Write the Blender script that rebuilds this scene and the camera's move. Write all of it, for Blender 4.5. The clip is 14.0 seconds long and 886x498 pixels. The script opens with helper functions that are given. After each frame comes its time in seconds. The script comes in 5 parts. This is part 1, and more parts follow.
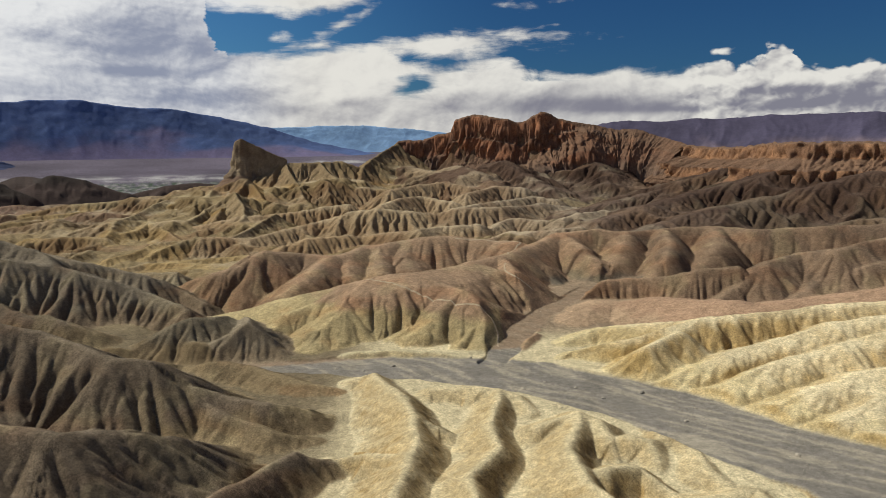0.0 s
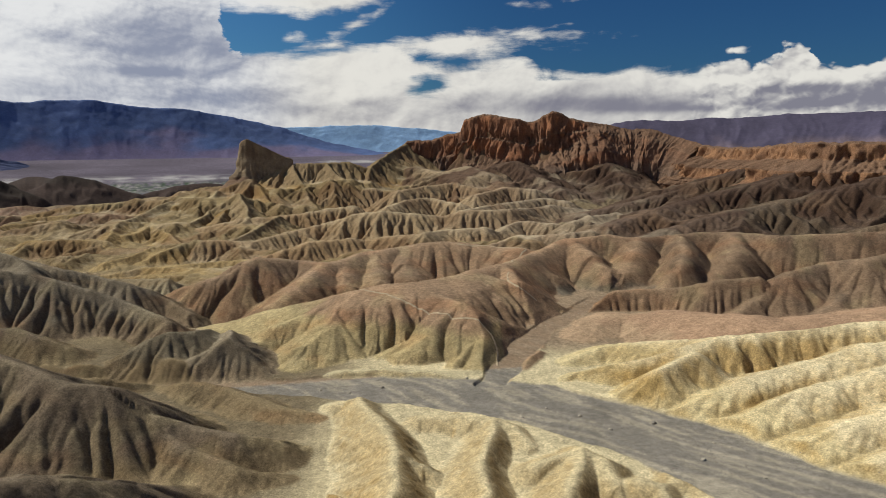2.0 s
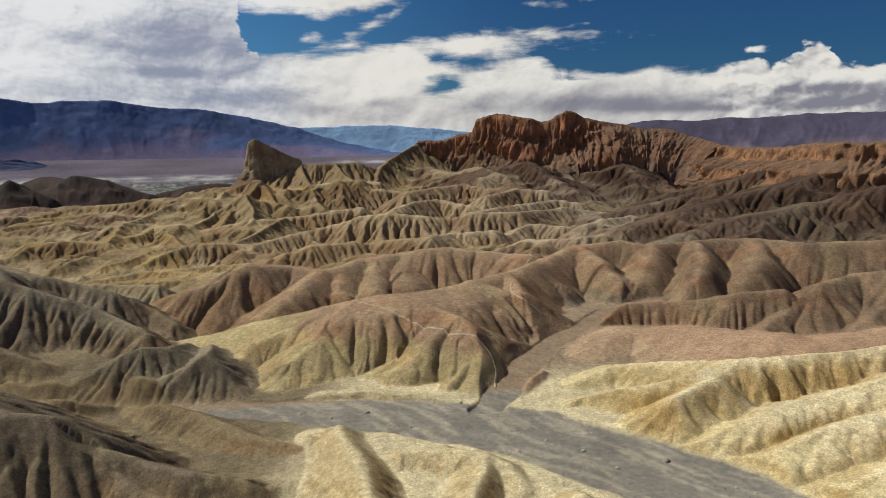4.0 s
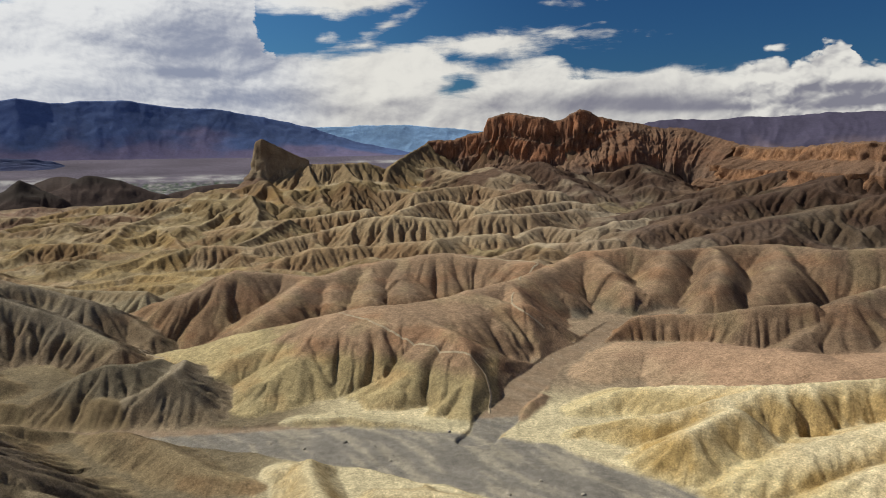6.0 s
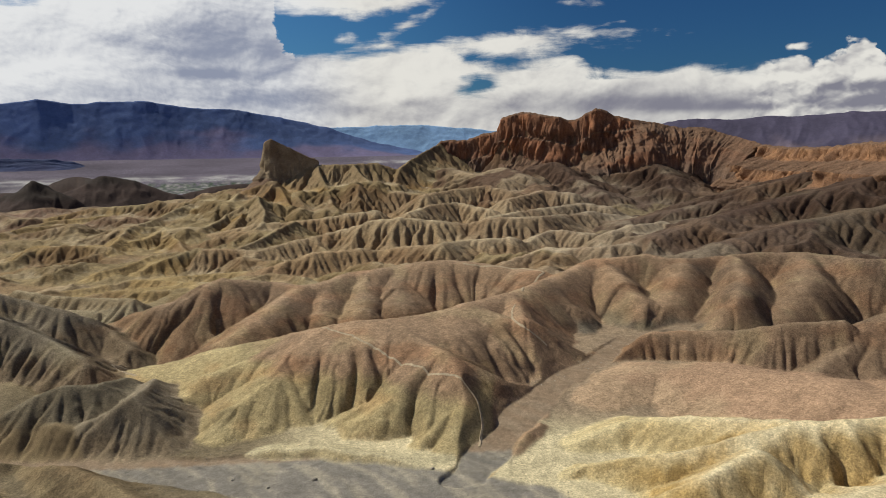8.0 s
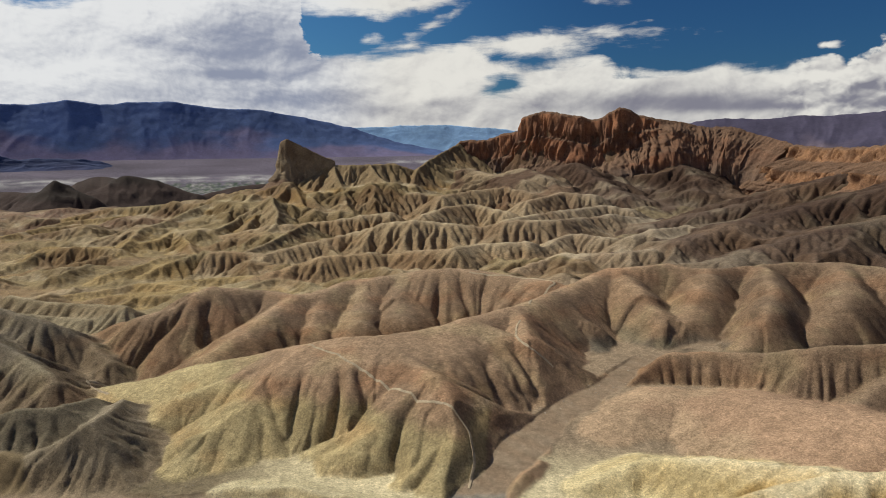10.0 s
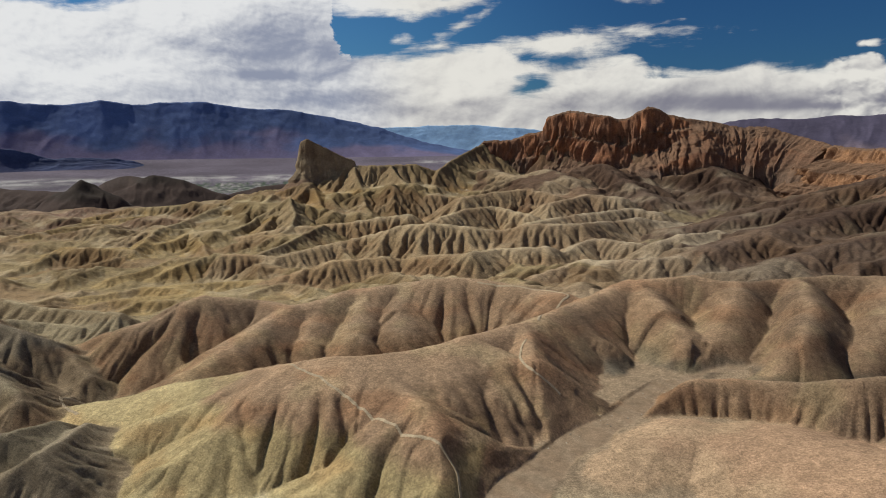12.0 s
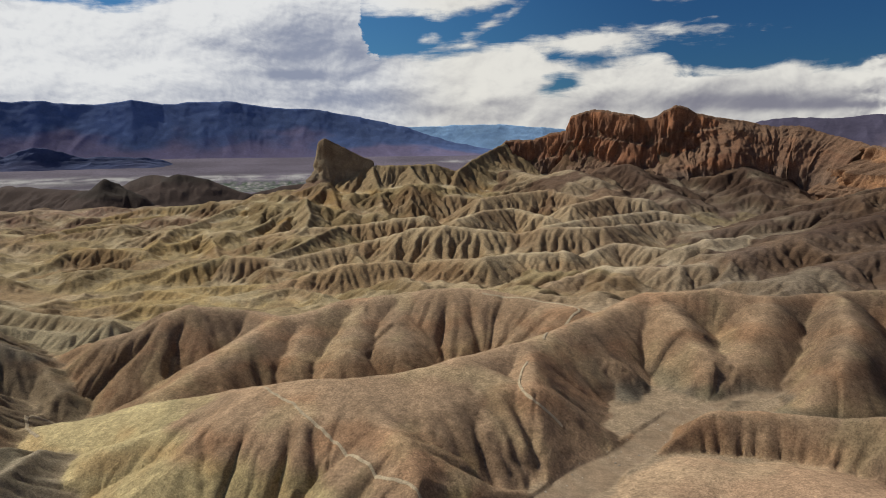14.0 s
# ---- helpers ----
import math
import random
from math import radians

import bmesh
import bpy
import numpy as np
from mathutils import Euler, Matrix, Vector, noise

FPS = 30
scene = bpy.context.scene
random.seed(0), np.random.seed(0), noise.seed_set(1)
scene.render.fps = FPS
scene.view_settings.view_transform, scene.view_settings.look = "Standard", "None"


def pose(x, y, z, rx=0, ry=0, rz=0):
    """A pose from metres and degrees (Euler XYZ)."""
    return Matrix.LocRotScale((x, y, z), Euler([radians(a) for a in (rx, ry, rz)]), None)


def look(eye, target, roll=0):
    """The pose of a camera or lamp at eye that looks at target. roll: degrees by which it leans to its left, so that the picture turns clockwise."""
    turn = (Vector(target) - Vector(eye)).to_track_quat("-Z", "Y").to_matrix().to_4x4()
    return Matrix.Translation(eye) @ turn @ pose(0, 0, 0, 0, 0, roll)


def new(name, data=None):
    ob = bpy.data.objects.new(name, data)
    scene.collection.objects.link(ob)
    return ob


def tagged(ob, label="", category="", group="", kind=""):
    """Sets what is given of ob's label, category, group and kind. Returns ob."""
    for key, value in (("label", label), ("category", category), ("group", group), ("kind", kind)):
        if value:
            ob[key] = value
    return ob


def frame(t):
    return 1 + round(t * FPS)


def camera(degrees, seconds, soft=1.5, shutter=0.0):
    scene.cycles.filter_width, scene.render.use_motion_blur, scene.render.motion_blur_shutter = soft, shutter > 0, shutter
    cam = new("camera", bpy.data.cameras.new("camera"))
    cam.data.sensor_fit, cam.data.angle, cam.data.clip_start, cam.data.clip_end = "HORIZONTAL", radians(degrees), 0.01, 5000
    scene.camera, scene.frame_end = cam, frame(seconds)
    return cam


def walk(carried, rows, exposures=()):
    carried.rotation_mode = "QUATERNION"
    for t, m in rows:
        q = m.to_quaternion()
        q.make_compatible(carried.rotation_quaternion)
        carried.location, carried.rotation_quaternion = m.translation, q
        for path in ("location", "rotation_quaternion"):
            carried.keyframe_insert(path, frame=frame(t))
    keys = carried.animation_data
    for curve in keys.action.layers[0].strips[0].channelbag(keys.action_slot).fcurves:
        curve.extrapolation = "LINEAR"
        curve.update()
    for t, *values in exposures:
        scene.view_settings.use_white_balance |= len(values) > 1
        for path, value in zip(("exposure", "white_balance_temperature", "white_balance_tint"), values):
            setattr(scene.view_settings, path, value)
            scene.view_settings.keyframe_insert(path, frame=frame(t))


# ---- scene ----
# The camera: an aircraft at constant height that flies ahead and slowly turns to its left. z = 0 is the dry wash.
cam = camera(65.71, 14.0, soft=0.55)
EYE = 65.0
ROWS = [
    (0.0, 0.00, 0.00, 0.00, 0.00, -9.04, -0.00),
    (0.5, 1.21, 3.96, 0.19, 0.17, -9.06, -0.01),
    (1.0, 2.45, 7.97, 0.34, 0.41, -9.06, -0.03),
    (1.5, 3.71, 12.02, 0.46, 0.77, -9.06, -0.04),
    (2.0, 4.99, 16.12, 0.54, 1.08, -9.07, -0.03),
    (2.5, 6.29, 20.25, 0.59, 1.39, -9.07, -0.03),
    (3.0, 7.60, 24.43, 0.62, 1.72, -9.07, -0.03),
    (5.5, 14.34, 45.76, 0.55, 3.35, -9.07, -0.09),
    (6.0, 15.71, 50.09, 0.51, 3.67, -9.09, -0.10),
    (6.5, 17.08, 54.45, 0.48, 3.99, -9.08, -0.13),
    (7.0, 18.45, 58.82, 0.44, 4.35, -9.08, -0.13),
    (7.5, 19.81, 63.20, 0.40, 4.73, -9.08, -0.14),
    (8.0, 21.17, 67.59, 0.37, 5.15, -9.08, -0.15),
    (10.5, 27.78, 89.59, 0.29, 7.87, -9.07, -0.14),
    (11.0, 29.05, 93.98, 0.30, 8.57, -9.07, -0.13),
    (11.5, 30.29, 98.35, 0.31, 9.10, -9.06, -0.11),
    (12.0, 31.50, 102.72, 0.33, 9.57, -9.06, -0.08),
    (12.5, 32.68, 107.07, 0.36, 10.10, -9.06, -0.05),
    (13.0, 33.83, 111.40, 0.39, 10.65, -9.07, -0.06),
    (13.5, 34.93, 115.71, 0.42, 11.19, -9.09, -0.05),
    (14.0, 36.00, 120.00, 0.45, 11.80, -9.11, -0.05),
]
walk(cam, [(t, pose(x, y, EYE + z, 90 + pitch, 0, yaw) @ pose(0, 0, 0, 0, 0, roll)) for t, x, y, z, yaw, pitch, roll in ROWS])

# ---- sky and sun ----
SUN_AZ, SUN_EL = 74.0, 43.0  # degrees to the left of straight ahead, and above the horizon
world = bpy.data.worlds.new("sky")
scene.world = world
world.use_nodes = True
wn, wl = world.node_tree.nodes, world.node_tree.links
wn.clear()


def wmath(op, a, b=None, c=None):
    """A math node of the sky on numbers or sockets; gives its socket."""
    n = wn.new("ShaderNodeMath")
    n.operation = op
    for i, v in enumerate((a, b, c)):
        if v is None:
            continue
        if isinstance(v, (int, float)):
            n.inputs[i].default_value = v
        else:
            wl.new(v, n.inputs[i])
    return n.outputs[0]


def wstep(v, lo, hi):
    n = wn.new("ShaderNodeMapRange")
    n.interpolation_type = "SMOOTHSTEP"
    wl.new(v, n.inputs[0])
    n.inputs[1].default_value, n.inputs[2].default_value = lo, hi
    return n.outputs[0]


def wmix(f, a, b):
    n = wn.new("ShaderNodeMix")
    n.data_type = "RGBA"
    for s, v in ((n.inputs[0], f), (n.inputs[6], a), (n.inputs[7], b)):
        if isinstance(v, tuple):
            s.default_value = (*v, 1)
        elif isinstance(v, (int, float)):
            s.default_value = v
        else:
            wl.new(v, s)
    return n.outputs[2]


def wnoise(vec, scale, detail, rough=0.55, warp=0.0):
    n = wn.new("ShaderNodeTexNoise")
    wl.new(vec, n.inputs["Vector"])
    n.inputs["Scale"].default_value, n.inputs["Detail"].default_value = scale, detail
    n.inputs["Roughness"].default_value, n.inputs["Distortion"].default_value = rough, warp
    return n.outputs["Fac"]


coords = wn.new("ShaderNodeTexCoord").outputs["Generated"]
split = wn.new("ShaderNodeSeparateXYZ")
wl.new(coords, split.inputs[0])
az = wmath("MULTIPLY", wmath("ARCTAN2", wmath("MULTIPLY", split.outputs[0], -1.0), split.outputs[1]), 57.2958)
el = wmath("MULTIPLY", wmath("ARCSINE", split.outputs[2]), 57.2958)
flat = wn.new("ShaderNodeCombineXYZ")
wl.new(wmath("MULTIPLY", az, 0.7), flat.inputs[0])
wl.new(el, flat.inputs[1])
flat_view = flat.outputs[0]
streak = wn.new("ShaderNodeCombineXYZ")
wl.new(wmath("ADD", wmath("MULTIPLY", az, 0.2), wmath("MULTIPLY", el, 0.12)), streak.inputs[0])
wl.new(el, streak.inputs[1])
billow = wnoise(flat_view, 0.42, 7.0, 0.55, 0.25)
wisps = wnoise(streak.outputs[0], 0.75, 9.0, 0.6, 0.35)
broad = wnoise(flat_view, 0.2, 5.0, 0.55, 0.3)


def shifted(vec, by):
    """A direction moved a little, to look towards the sun."""
    n = wn.new("ShaderNodeVectorMath")
    wl.new(vec, n.inputs[0])
    n.inputs[1].default_value = (*by, 0)
    return n.outputs[0]


def puffs_at(vec):
    """Cauliflower heads of cumulus, large and small."""
    total = None
    for scale, weight in ((0.6, 0.6), (1.5, 0.28), (3.6, 0.12)):
        n = wn.new("ShaderNodeTexVoronoi")
        n.feature = "SMOOTH_F1"
        n.inputs["Scale"].default_value, n.inputs["Smoothness"].default_value = scale, 0.25
        wl.new(vec, n.inputs["Vector"])
        v = wmath("MULTIPLY", n.outputs["Distance"], -weight)
        total = v if total is None else wmath("ADD", total, v)
    return total


warp = wn.new("ShaderNodeVectorMath")
warp.operation = "MULTIPLY_ADD"
wobble = wn.new("ShaderNodeTexNoise")
wobble.inputs["Scale"].default_value, wobble.inputs["Detail"].default_value = 0.8, 4
wl.new(flat_view, wobble.inputs["Vector"])
wl.new(wobble.outputs["Color"], warp.inputs[0])
warp.inputs[1].default_value = (0.9, 0.9, 0)
wl.new(flat_view, warp.inputs[2])
heads = puffs_at(warp.outputs[0])
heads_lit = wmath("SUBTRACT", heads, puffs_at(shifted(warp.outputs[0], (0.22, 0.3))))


def bank(a, e, wa, we, gain):
    """How near a direction lies to a patch's middle (azimuth and height in degrees, and its half widths)."""
    u = wmath("DIVIDE", wmath("SUBTRACT", az, a), wa)
    v = wmath("DIVIDE", wmath("SUBTRACT", el, e), we)
    r = wmath("ADD", wmath("MULTIPLY", u, u), wmath("MULTIPLY", v, v))
    return wmath("MULTIPLY", wmath("EXPONENT", wmath("MULTIPLY", r, -1.0)), gain)


def blob(a, e, wa, we, lean=0.0):
    """Degrees inside (+) or outside (-) of a long cloud; lean: degrees it rises for each degree to the right."""
    u = wmath("DIVIDE", wmath("SUBTRACT", az, a), wa)
    v = wmath("DIVIDE", wmath("ADD", wmath("SUBTRACT", el, e), wmath("MULTIPLY", wmath("SUBTRACT", az, a), lean)), we)
    r = wmath("SQRT", wmath("ADD", wmath("MULTIPLY", u, u), wmath("MULTIPLY", v, v)))
    return wmath("MULTIPLY", wmath("SUBTRACT", 1.0, r), we)


# the cloud deck: how high its top edge stands, by azimuth in degrees to the left
TOPS = [(-45, 5.0), (-33, 5.2), (-31, 5.6), (-29.1, 5.25), (-26.9, 5.5), (-26.5, 6.7), (-25.8, 7.0), (-25.0, 6.6), (-24.4, 5.9), (-23.7, 5.4), (-22.0, 5.8), (-20.2, 5.5), (-19.2, 5.1), (-16.1, 5.4),
        (-12.8, 5.5), (-9.4, 5.15), (-7.8, 5.0), (-6.5, 6.1), (-5.1, 6.6), (-3.1, 6.3), (-0.9, 6.1), (1.0, 6.0), (3.3, 6.7), (5.1, 7.6), (7.6, 7.6), (9.6, 7.1), (11.4, 6.7), (14.1, 6.8), (15.9, 6.6), (17.2, 6.2), (17.9, 9.5), (19.0, 14)]
tops = wn.new("ShaderNodeValToRGB")
wl.new(wmath("DIVIDE", wmath("ADD", wmath("ADD", az, wmath("MULTIPLY", wmath("SUBTRACT", billow, 0.5), 4.0)), 45.0), 90.0), tops.inputs[0])
ramp = tops.color_ramp
while len(ramp.elements) < len(TOPS):
    ramp.elements.new(0.5)
for element, (at, high) in zip(ramp.elements, TOPS):
    element.position = (at + 45) / 90
for element, (at, high) in zip(ramp.elements, TOPS):
    element.color = (high / 20, high / 20, high / 20, 1)
inside = wmath("SUBTRACT", wmath("MULTIPLY", tops.outputs[0], 20.0), el)
# long and torn clouds above the deck
for b in [(14.0, 10.8, 8.5, 1.1, 0.0), (8.3, 8.8, 2.4, 0.6, 0.5), (9.6, 7.5, 2.4, 0.4, 0.2), (6.3, 9.9, 1.6, 0.5, 0.5), (-0.6, 7.4, 7.2, 1.0, 0.04), (-5.6, 7.95, 3.8, 0.5, 0.03), (-21.3, 6.57, 0.6, 0.2, 0.0), (-9.4, 10.7, 1.6, 0.2, 0.0), (13.4, 7.7, 0.5, 0.24, 0.0)]:
    inside = wmath("MAXIMUM", inside, blob(*b))
# openings to the blue
for b in [(2.1, 4.4, 0.5, 0.26), (40, 10.6, 4.5, 0.9)]:
    inside = wmath("MINIMUM", inside, wmath("MULTIPLY", blob(*b), -1.0))
# the rest of the sky, out of view: broken cloud added as fill light
away_up = wmath("MAXIMUM", bank(0, 45, 400, 18, 2.2), bank(0, 90, 400, 30, 2.0))
round_back = wmath("MAXIMUM", bank(100, 14, 40, 10, 2.4), bank(180, 20, 60, 16, 2.2))
inside = wmath("MAXIMUM", inside, wmath("SUBTRACT", wmath("MAXIMUM", away_up, round_back), 1.85))
right_side = wstep(wmath("MULTIPLY", az, -1.0), 17.0, 20.0)
ragged = wmath("ADD", wmath("MULTIPLY", wmath("SUBTRACT", billow, 0.5), 2.0), wmath("MULTIPLY", wmath("SUBTRACT", wisps, 0.5), 3.0))
lumpy = wmath("MULTIPLY", wmath("ADD", heads, 0.5), 1.5)
dens = wmath("ADD", inside, wmath("ADD", wmath("MULTIPLY", ragged, wmath("SUBTRACT", 1.0, right_side)), wmath("MULTIPLY", lumpy, right_side)))
alpha = wmath("ADD", wmath("MULTIPLY", wstep(dens, -0.25, 0.75), wmath("SUBTRACT", 1.0, right_side)), wmath("MULTIPLY", wstep(dens, -0.05, 0.3), right_side))
lit = wmath("SUBTRACT", broad, wnoise(shifted(flat_view, (0.35, 0.6)), 0.2, 5.0, 0.55, 0.3))
crisp = wmath("SUBTRACT", billow, wnoise(shifted(flat_view, (0.14, 0.2)), 0.42, 7.0, 0.55, 0.25))
# grey undersides and hazy rain below the decks
BASES = [(21.0, 8.0, 4.6, 1.7, 0.75), (25.1, 6.4, 6.0, 1.7, 0.6), (18.8, 6.4, 1.6, 1.2, 0.45), (21.9, 5.0, 5.6, 0.42, 0.55), (31.0, 3.9, 3.9, 0.9, 0.35), (19.5, 3.4, 6.0, 0.95, 0.6), (14.2, 2.4, 3.8, 0.6, 0.4),
         (-4.1, 2.8, 5.6, 0.9, 0.35), (-14.6, 2.9, 8.3, 0.8, 0.5), (-25.6, 3.7, 3.6, 0.4, 0.75), (-20.6, 2.4, 7.6, 0.35, 0.4), (-28.0, 2.7, 4.0, 0.45, 0.5), (0.1, 6.1, 3.6, 0.45, 0.3), (-10.3, 4.2, 3.9, 0.55, 0.25), (-34, 3.4, 5, 0.9, 0.8), (0, 1.6, 90, 2.4, 0.3)]
shade = None
for b in BASES:
    shade = bank(*b) if shade is None else wmath("ADD", shade, bank(*b))
left_side = wstep(az, 10.0, 19.0)
shade = wmath("MULTIPLY", shade, wmath("ADD", 0.05, wmath("MULTIPLY", broad, 2.5)))
glow = wmath("ADD", 0.93, wmath("ADD", wmath("MULTIPLY", lit, 3.0), wmath("MULTIPLY", crisp, wmath("ADD", 0.8, wmath("MULTIPLY", left_side, 1.5)))))
glow = wmath("ADD", glow, wmath("MULTIPLY", wmath("MULTIPLY", heads_lit, right_side), 2.0))
glow = wmath("SUBTRACT", glow, shade)
cloud = wmix(wstep(glow, -0.35, 1.12), wmix(left_side, (0.21, 0.21, 0.255), (0.26, 0.29, 0.38)), wmix(left_side, (0.74, 0.725, 0.675), (0.74, 0.75, 0.755)))
sky = wn.new("ShaderNodeTexSky")
sky.sky_type, sky.sun_disc = "NISHITA", False
sky.sun_elevation, sky.sun_rotation = radians(SUN_EL), radians(-SUN_AZ)
sky.air_density, sky.dust_density, sky.ozone_density = 1.0, 0.3, 2.5
blue = wn.new("ShaderNodeBackground")
tinted = wn.new("ShaderNodeMix")
tinted.data_type, tinted.blend_type = "RGBA", "MULTIPLY"
tinted.inputs[0].default_value = 1.0
wl.new(sky.outputs[0], tinted.inputs[6])
wl.new(wmix(wstep(az, -8.0, 20.0), (0.34, 0.82, 1.42), (0.62, 1.36, 2.05)), tinted.inputs[7])  # paler towards the sun
wl.new(tinted.outputs[2], blue.inputs[0])
blue.inputs[1].default_value = 0.025
puffs = wn.new("ShaderNodeBackground")
wl.new(cloud, puffs.inputs[0])
puffs.inputs[1].default_value = 1.03
both = wn.new("ShaderNodeMixShader")
wl.new(alpha, both.inputs[0])
wl.new(blue.outputs[0], both.inputs[1])
wl.new(puffs.outputs[0], both.inputs[2])
wl.new(both.outputs[0], wn.new("ShaderNodeOutputWorld").inputs[0])

lamp = bpy.data.lights.new("sun", "SUN")
lamp.energy, lamp.angle, lamp.color = 4.5, radians(0.53), (0.975, 0.95, 0.83)
a, e = radians(SUN_AZ), radians(SUN_EL)
new("sun", lamp).matrix_world = look((-math.sin(a) * math.cos(e) * 900, math.cos(a) * math.cos(e) * 900, math.sin(e) * 900), (0, 0, 0))

# ---- materials ----


def earth(name, grain=3.0, bump=0.25, rough=0.95, mottle=1.0):
    """Bare dry ground: the clay's own colour from the mesh, broken up by patches, grain and pebbly relief."""
    m = bpy.data.materials.new(name)
    m.use_nodes = True
    n, l = m.node_tree.nodes, m.node_tree.links
    b = n["Principled BSDF"]
    b.inputs["Roughness"].default_value = rough
    b.inputs["Specular IOR Level"].default_value = 0.1
    col = n.new("ShaderNodeVertexColor")
    col.layer_name = "clay"
    pos = n.new("ShaderNodeTexCoord")
    out = col.outputs[0]
    height = None
    for scale, detail, amount, lift in ((0.05, 6, 0.2, 0.0), (0.22, 6, 0.4, 0.3), (0.8, 6, 0.55, 0.36), (grain, 5, 0.8, 0.24), (grain * 3.1, 3, 0.7, 0.08)):
        amount, lift = amount * mottle, lift * (1 if scale >= 0.1 else 0)
        t = n.new("ShaderNodeTexNoise")
        t.inputs["Scale"].default_value, t.inputs["Detail"].default_value, t.inputs["Roughness"].default_value = scale, detail, 0.65
        l.new(pos.outputs["Object"], t.inputs["Vector"])
        r = n.new("ShaderNodeMapRange")
        r.inputs[1].default_value, r.inputs[2].default_value = 0.25, 0.75
        r.inputs[3].default_value, r.inputs[4].default_value = 1 - amount / 2, 1 + amount / 2
        l.new(t.outputs[0], r.inputs[0])
        x = n.new("ShaderNodeMix")
        x.data_type, x.blend_type = "RGBA", "MULTIPLY"
        x.inputs[0].default_value = 1.0
        l.new(out, x.inputs[6])
        l.new(r.outputs[0], x.inputs[7])
        out = x.outputs[2]
        if lift:
            k = n.new("ShaderNodeMath")
            k.operation = "MULTIPLY"
            k.inputs[1].default_value = lift
            l.new(t.outputs[0], k.inputs[0])
            if height is None:
                height = k.outputs[0]
            else:
                s = n.new("ShaderNodeMath")
                l.new(height, s.inputs[0])
                l.new(k.outputs[0], s.inputs[1])
                height = s.outputs[0]
    lump = n.new("ShaderNodeTexVoronoi")  # the popcorn crust of swelling clay
    lump.inputs["Scale"].default_value = grain * 1.9
    l.new(pos.outputs["Object"], lump.inputs["Vector"])
    k = n.new("ShaderNodeMath")
    k.operation = "MULTIPLY_ADD"
    k.inputs[1].default_value = -0.13
    l.new(lump.outputs["Distance"], k.inputs[0])
    l.new(height, k.inputs[2])
    height = k.outputs[0]
    u = n.new("ShaderNodeBump")
    u.inputs["Distance"].default_value = 1.0
    k = n.new("ShaderNodeMath")
    k.operation = "MULTIPLY"
    k.inputs[1].default_value = bump
    l.new(col.outputs["Alpha"], k.inputs[0])
    l.new(k.outputs[0], u.inputs["Strength"])
    l.new(height, u.inputs["Height"])
    l.new(u.outputs[0], b.inputs["Normal"])
    l.new(out, b.inputs["Base Color"])
    return m


CLAY = earth("dry_clay", grain=2.4, bump=0.72, mottle=1.15)
GRAVEL = earth("wash_gravel", grain=5.0, bump=0.15)
ROCK = earth("cliff_rock", grain=0.9, bump=1.0)
FAR = earth("far_slopes", grain=0.03, bump=0.05, mottle=0.3)

# ---- the shape of the land ----


def hash2(ix, iy, seed):
    h = (ix.astype(np.int64) * 374761393 + iy.astype(np.int64) * 668265263 + seed * 974634541) & 0xFFFFFFFF
    h = ((h ^ (h >> 13)) * 1274126177) & 0xFFFFFFFF
    return (h ^ (h >> 16)) & 0xFFFF


def gnoise(x, y, seed=0):
    """Gradient noise on arrays, about -0.7 to 0.7."""
    ix, iy = np.floor(x), np.floor(y)
    fx, fy = x - ix, y - iy
    u, v = fx * fx * fx * (fx * (fx * 6 - 15) + 10), fy * fy * fy * (fy * (fy * 6 - 15) + 10)
    out = []
    for dy in (0, 1):
        for dx in (0, 1):
            ang = hash2(ix + dx, iy + dy, seed) * (2 * math.pi / 65536)
            out.append(np.cos(ang) * (fx - dx) + np.sin(ang) * (fy - dy))
    return (out[0] * (1 - u) + out[1] * u) * (1 - v) + (out[2] * (1 - u) + out[3] * u) * v


def fbm(x, y, octaves=4, seed=0, gain=0.5):
    total, amp = 0.0, 1.0
    for k in range(octaves):
        total = total + amp * gnoise(x * 2.03 ** k + 17.3 * k, y * 2.03 ** k - 9.1 * k, seed + k)
        amp *= gain
    return total


def ridged(x, y, octaves=4, seed=0):
    """Sharp crests and rounded hollows, 0 to about 1."""
    total, amp, w = 0.0, 0.5, 1.0
    for k in range(octaves):
        n = (1 - np.abs(gnoise(x * 2.07 ** k + 5.7 * k, y * 2.07 ** k + 3.1 * k, seed + k)) * 1.7) ** 2
        total = total + amp * n * w
        w = np.clip(n * 1.4, 0, 1)
        amp *= 0.5
    return total


def billows(x, y, octaves=4, seed=0):
    """Rounded backs parted by sharp hollows, 0 to about 1."""
    total, amp = 0.0, 0.62
    for k in range(octaves):
        total = total + amp * np.minimum(np.abs(gnoise(x * 2.1 ** k + 5.7 * k, y * 2.1 ** k + 3.1 * k, seed + k)) * 2.2, 1.2)
        amp *= 0.42
    return total


def smooth(lo, hi, v):
    q = np.clip((v - lo) / (hi - lo), 0.0, 1.0)
    return q * q * (3 - 2 * q)


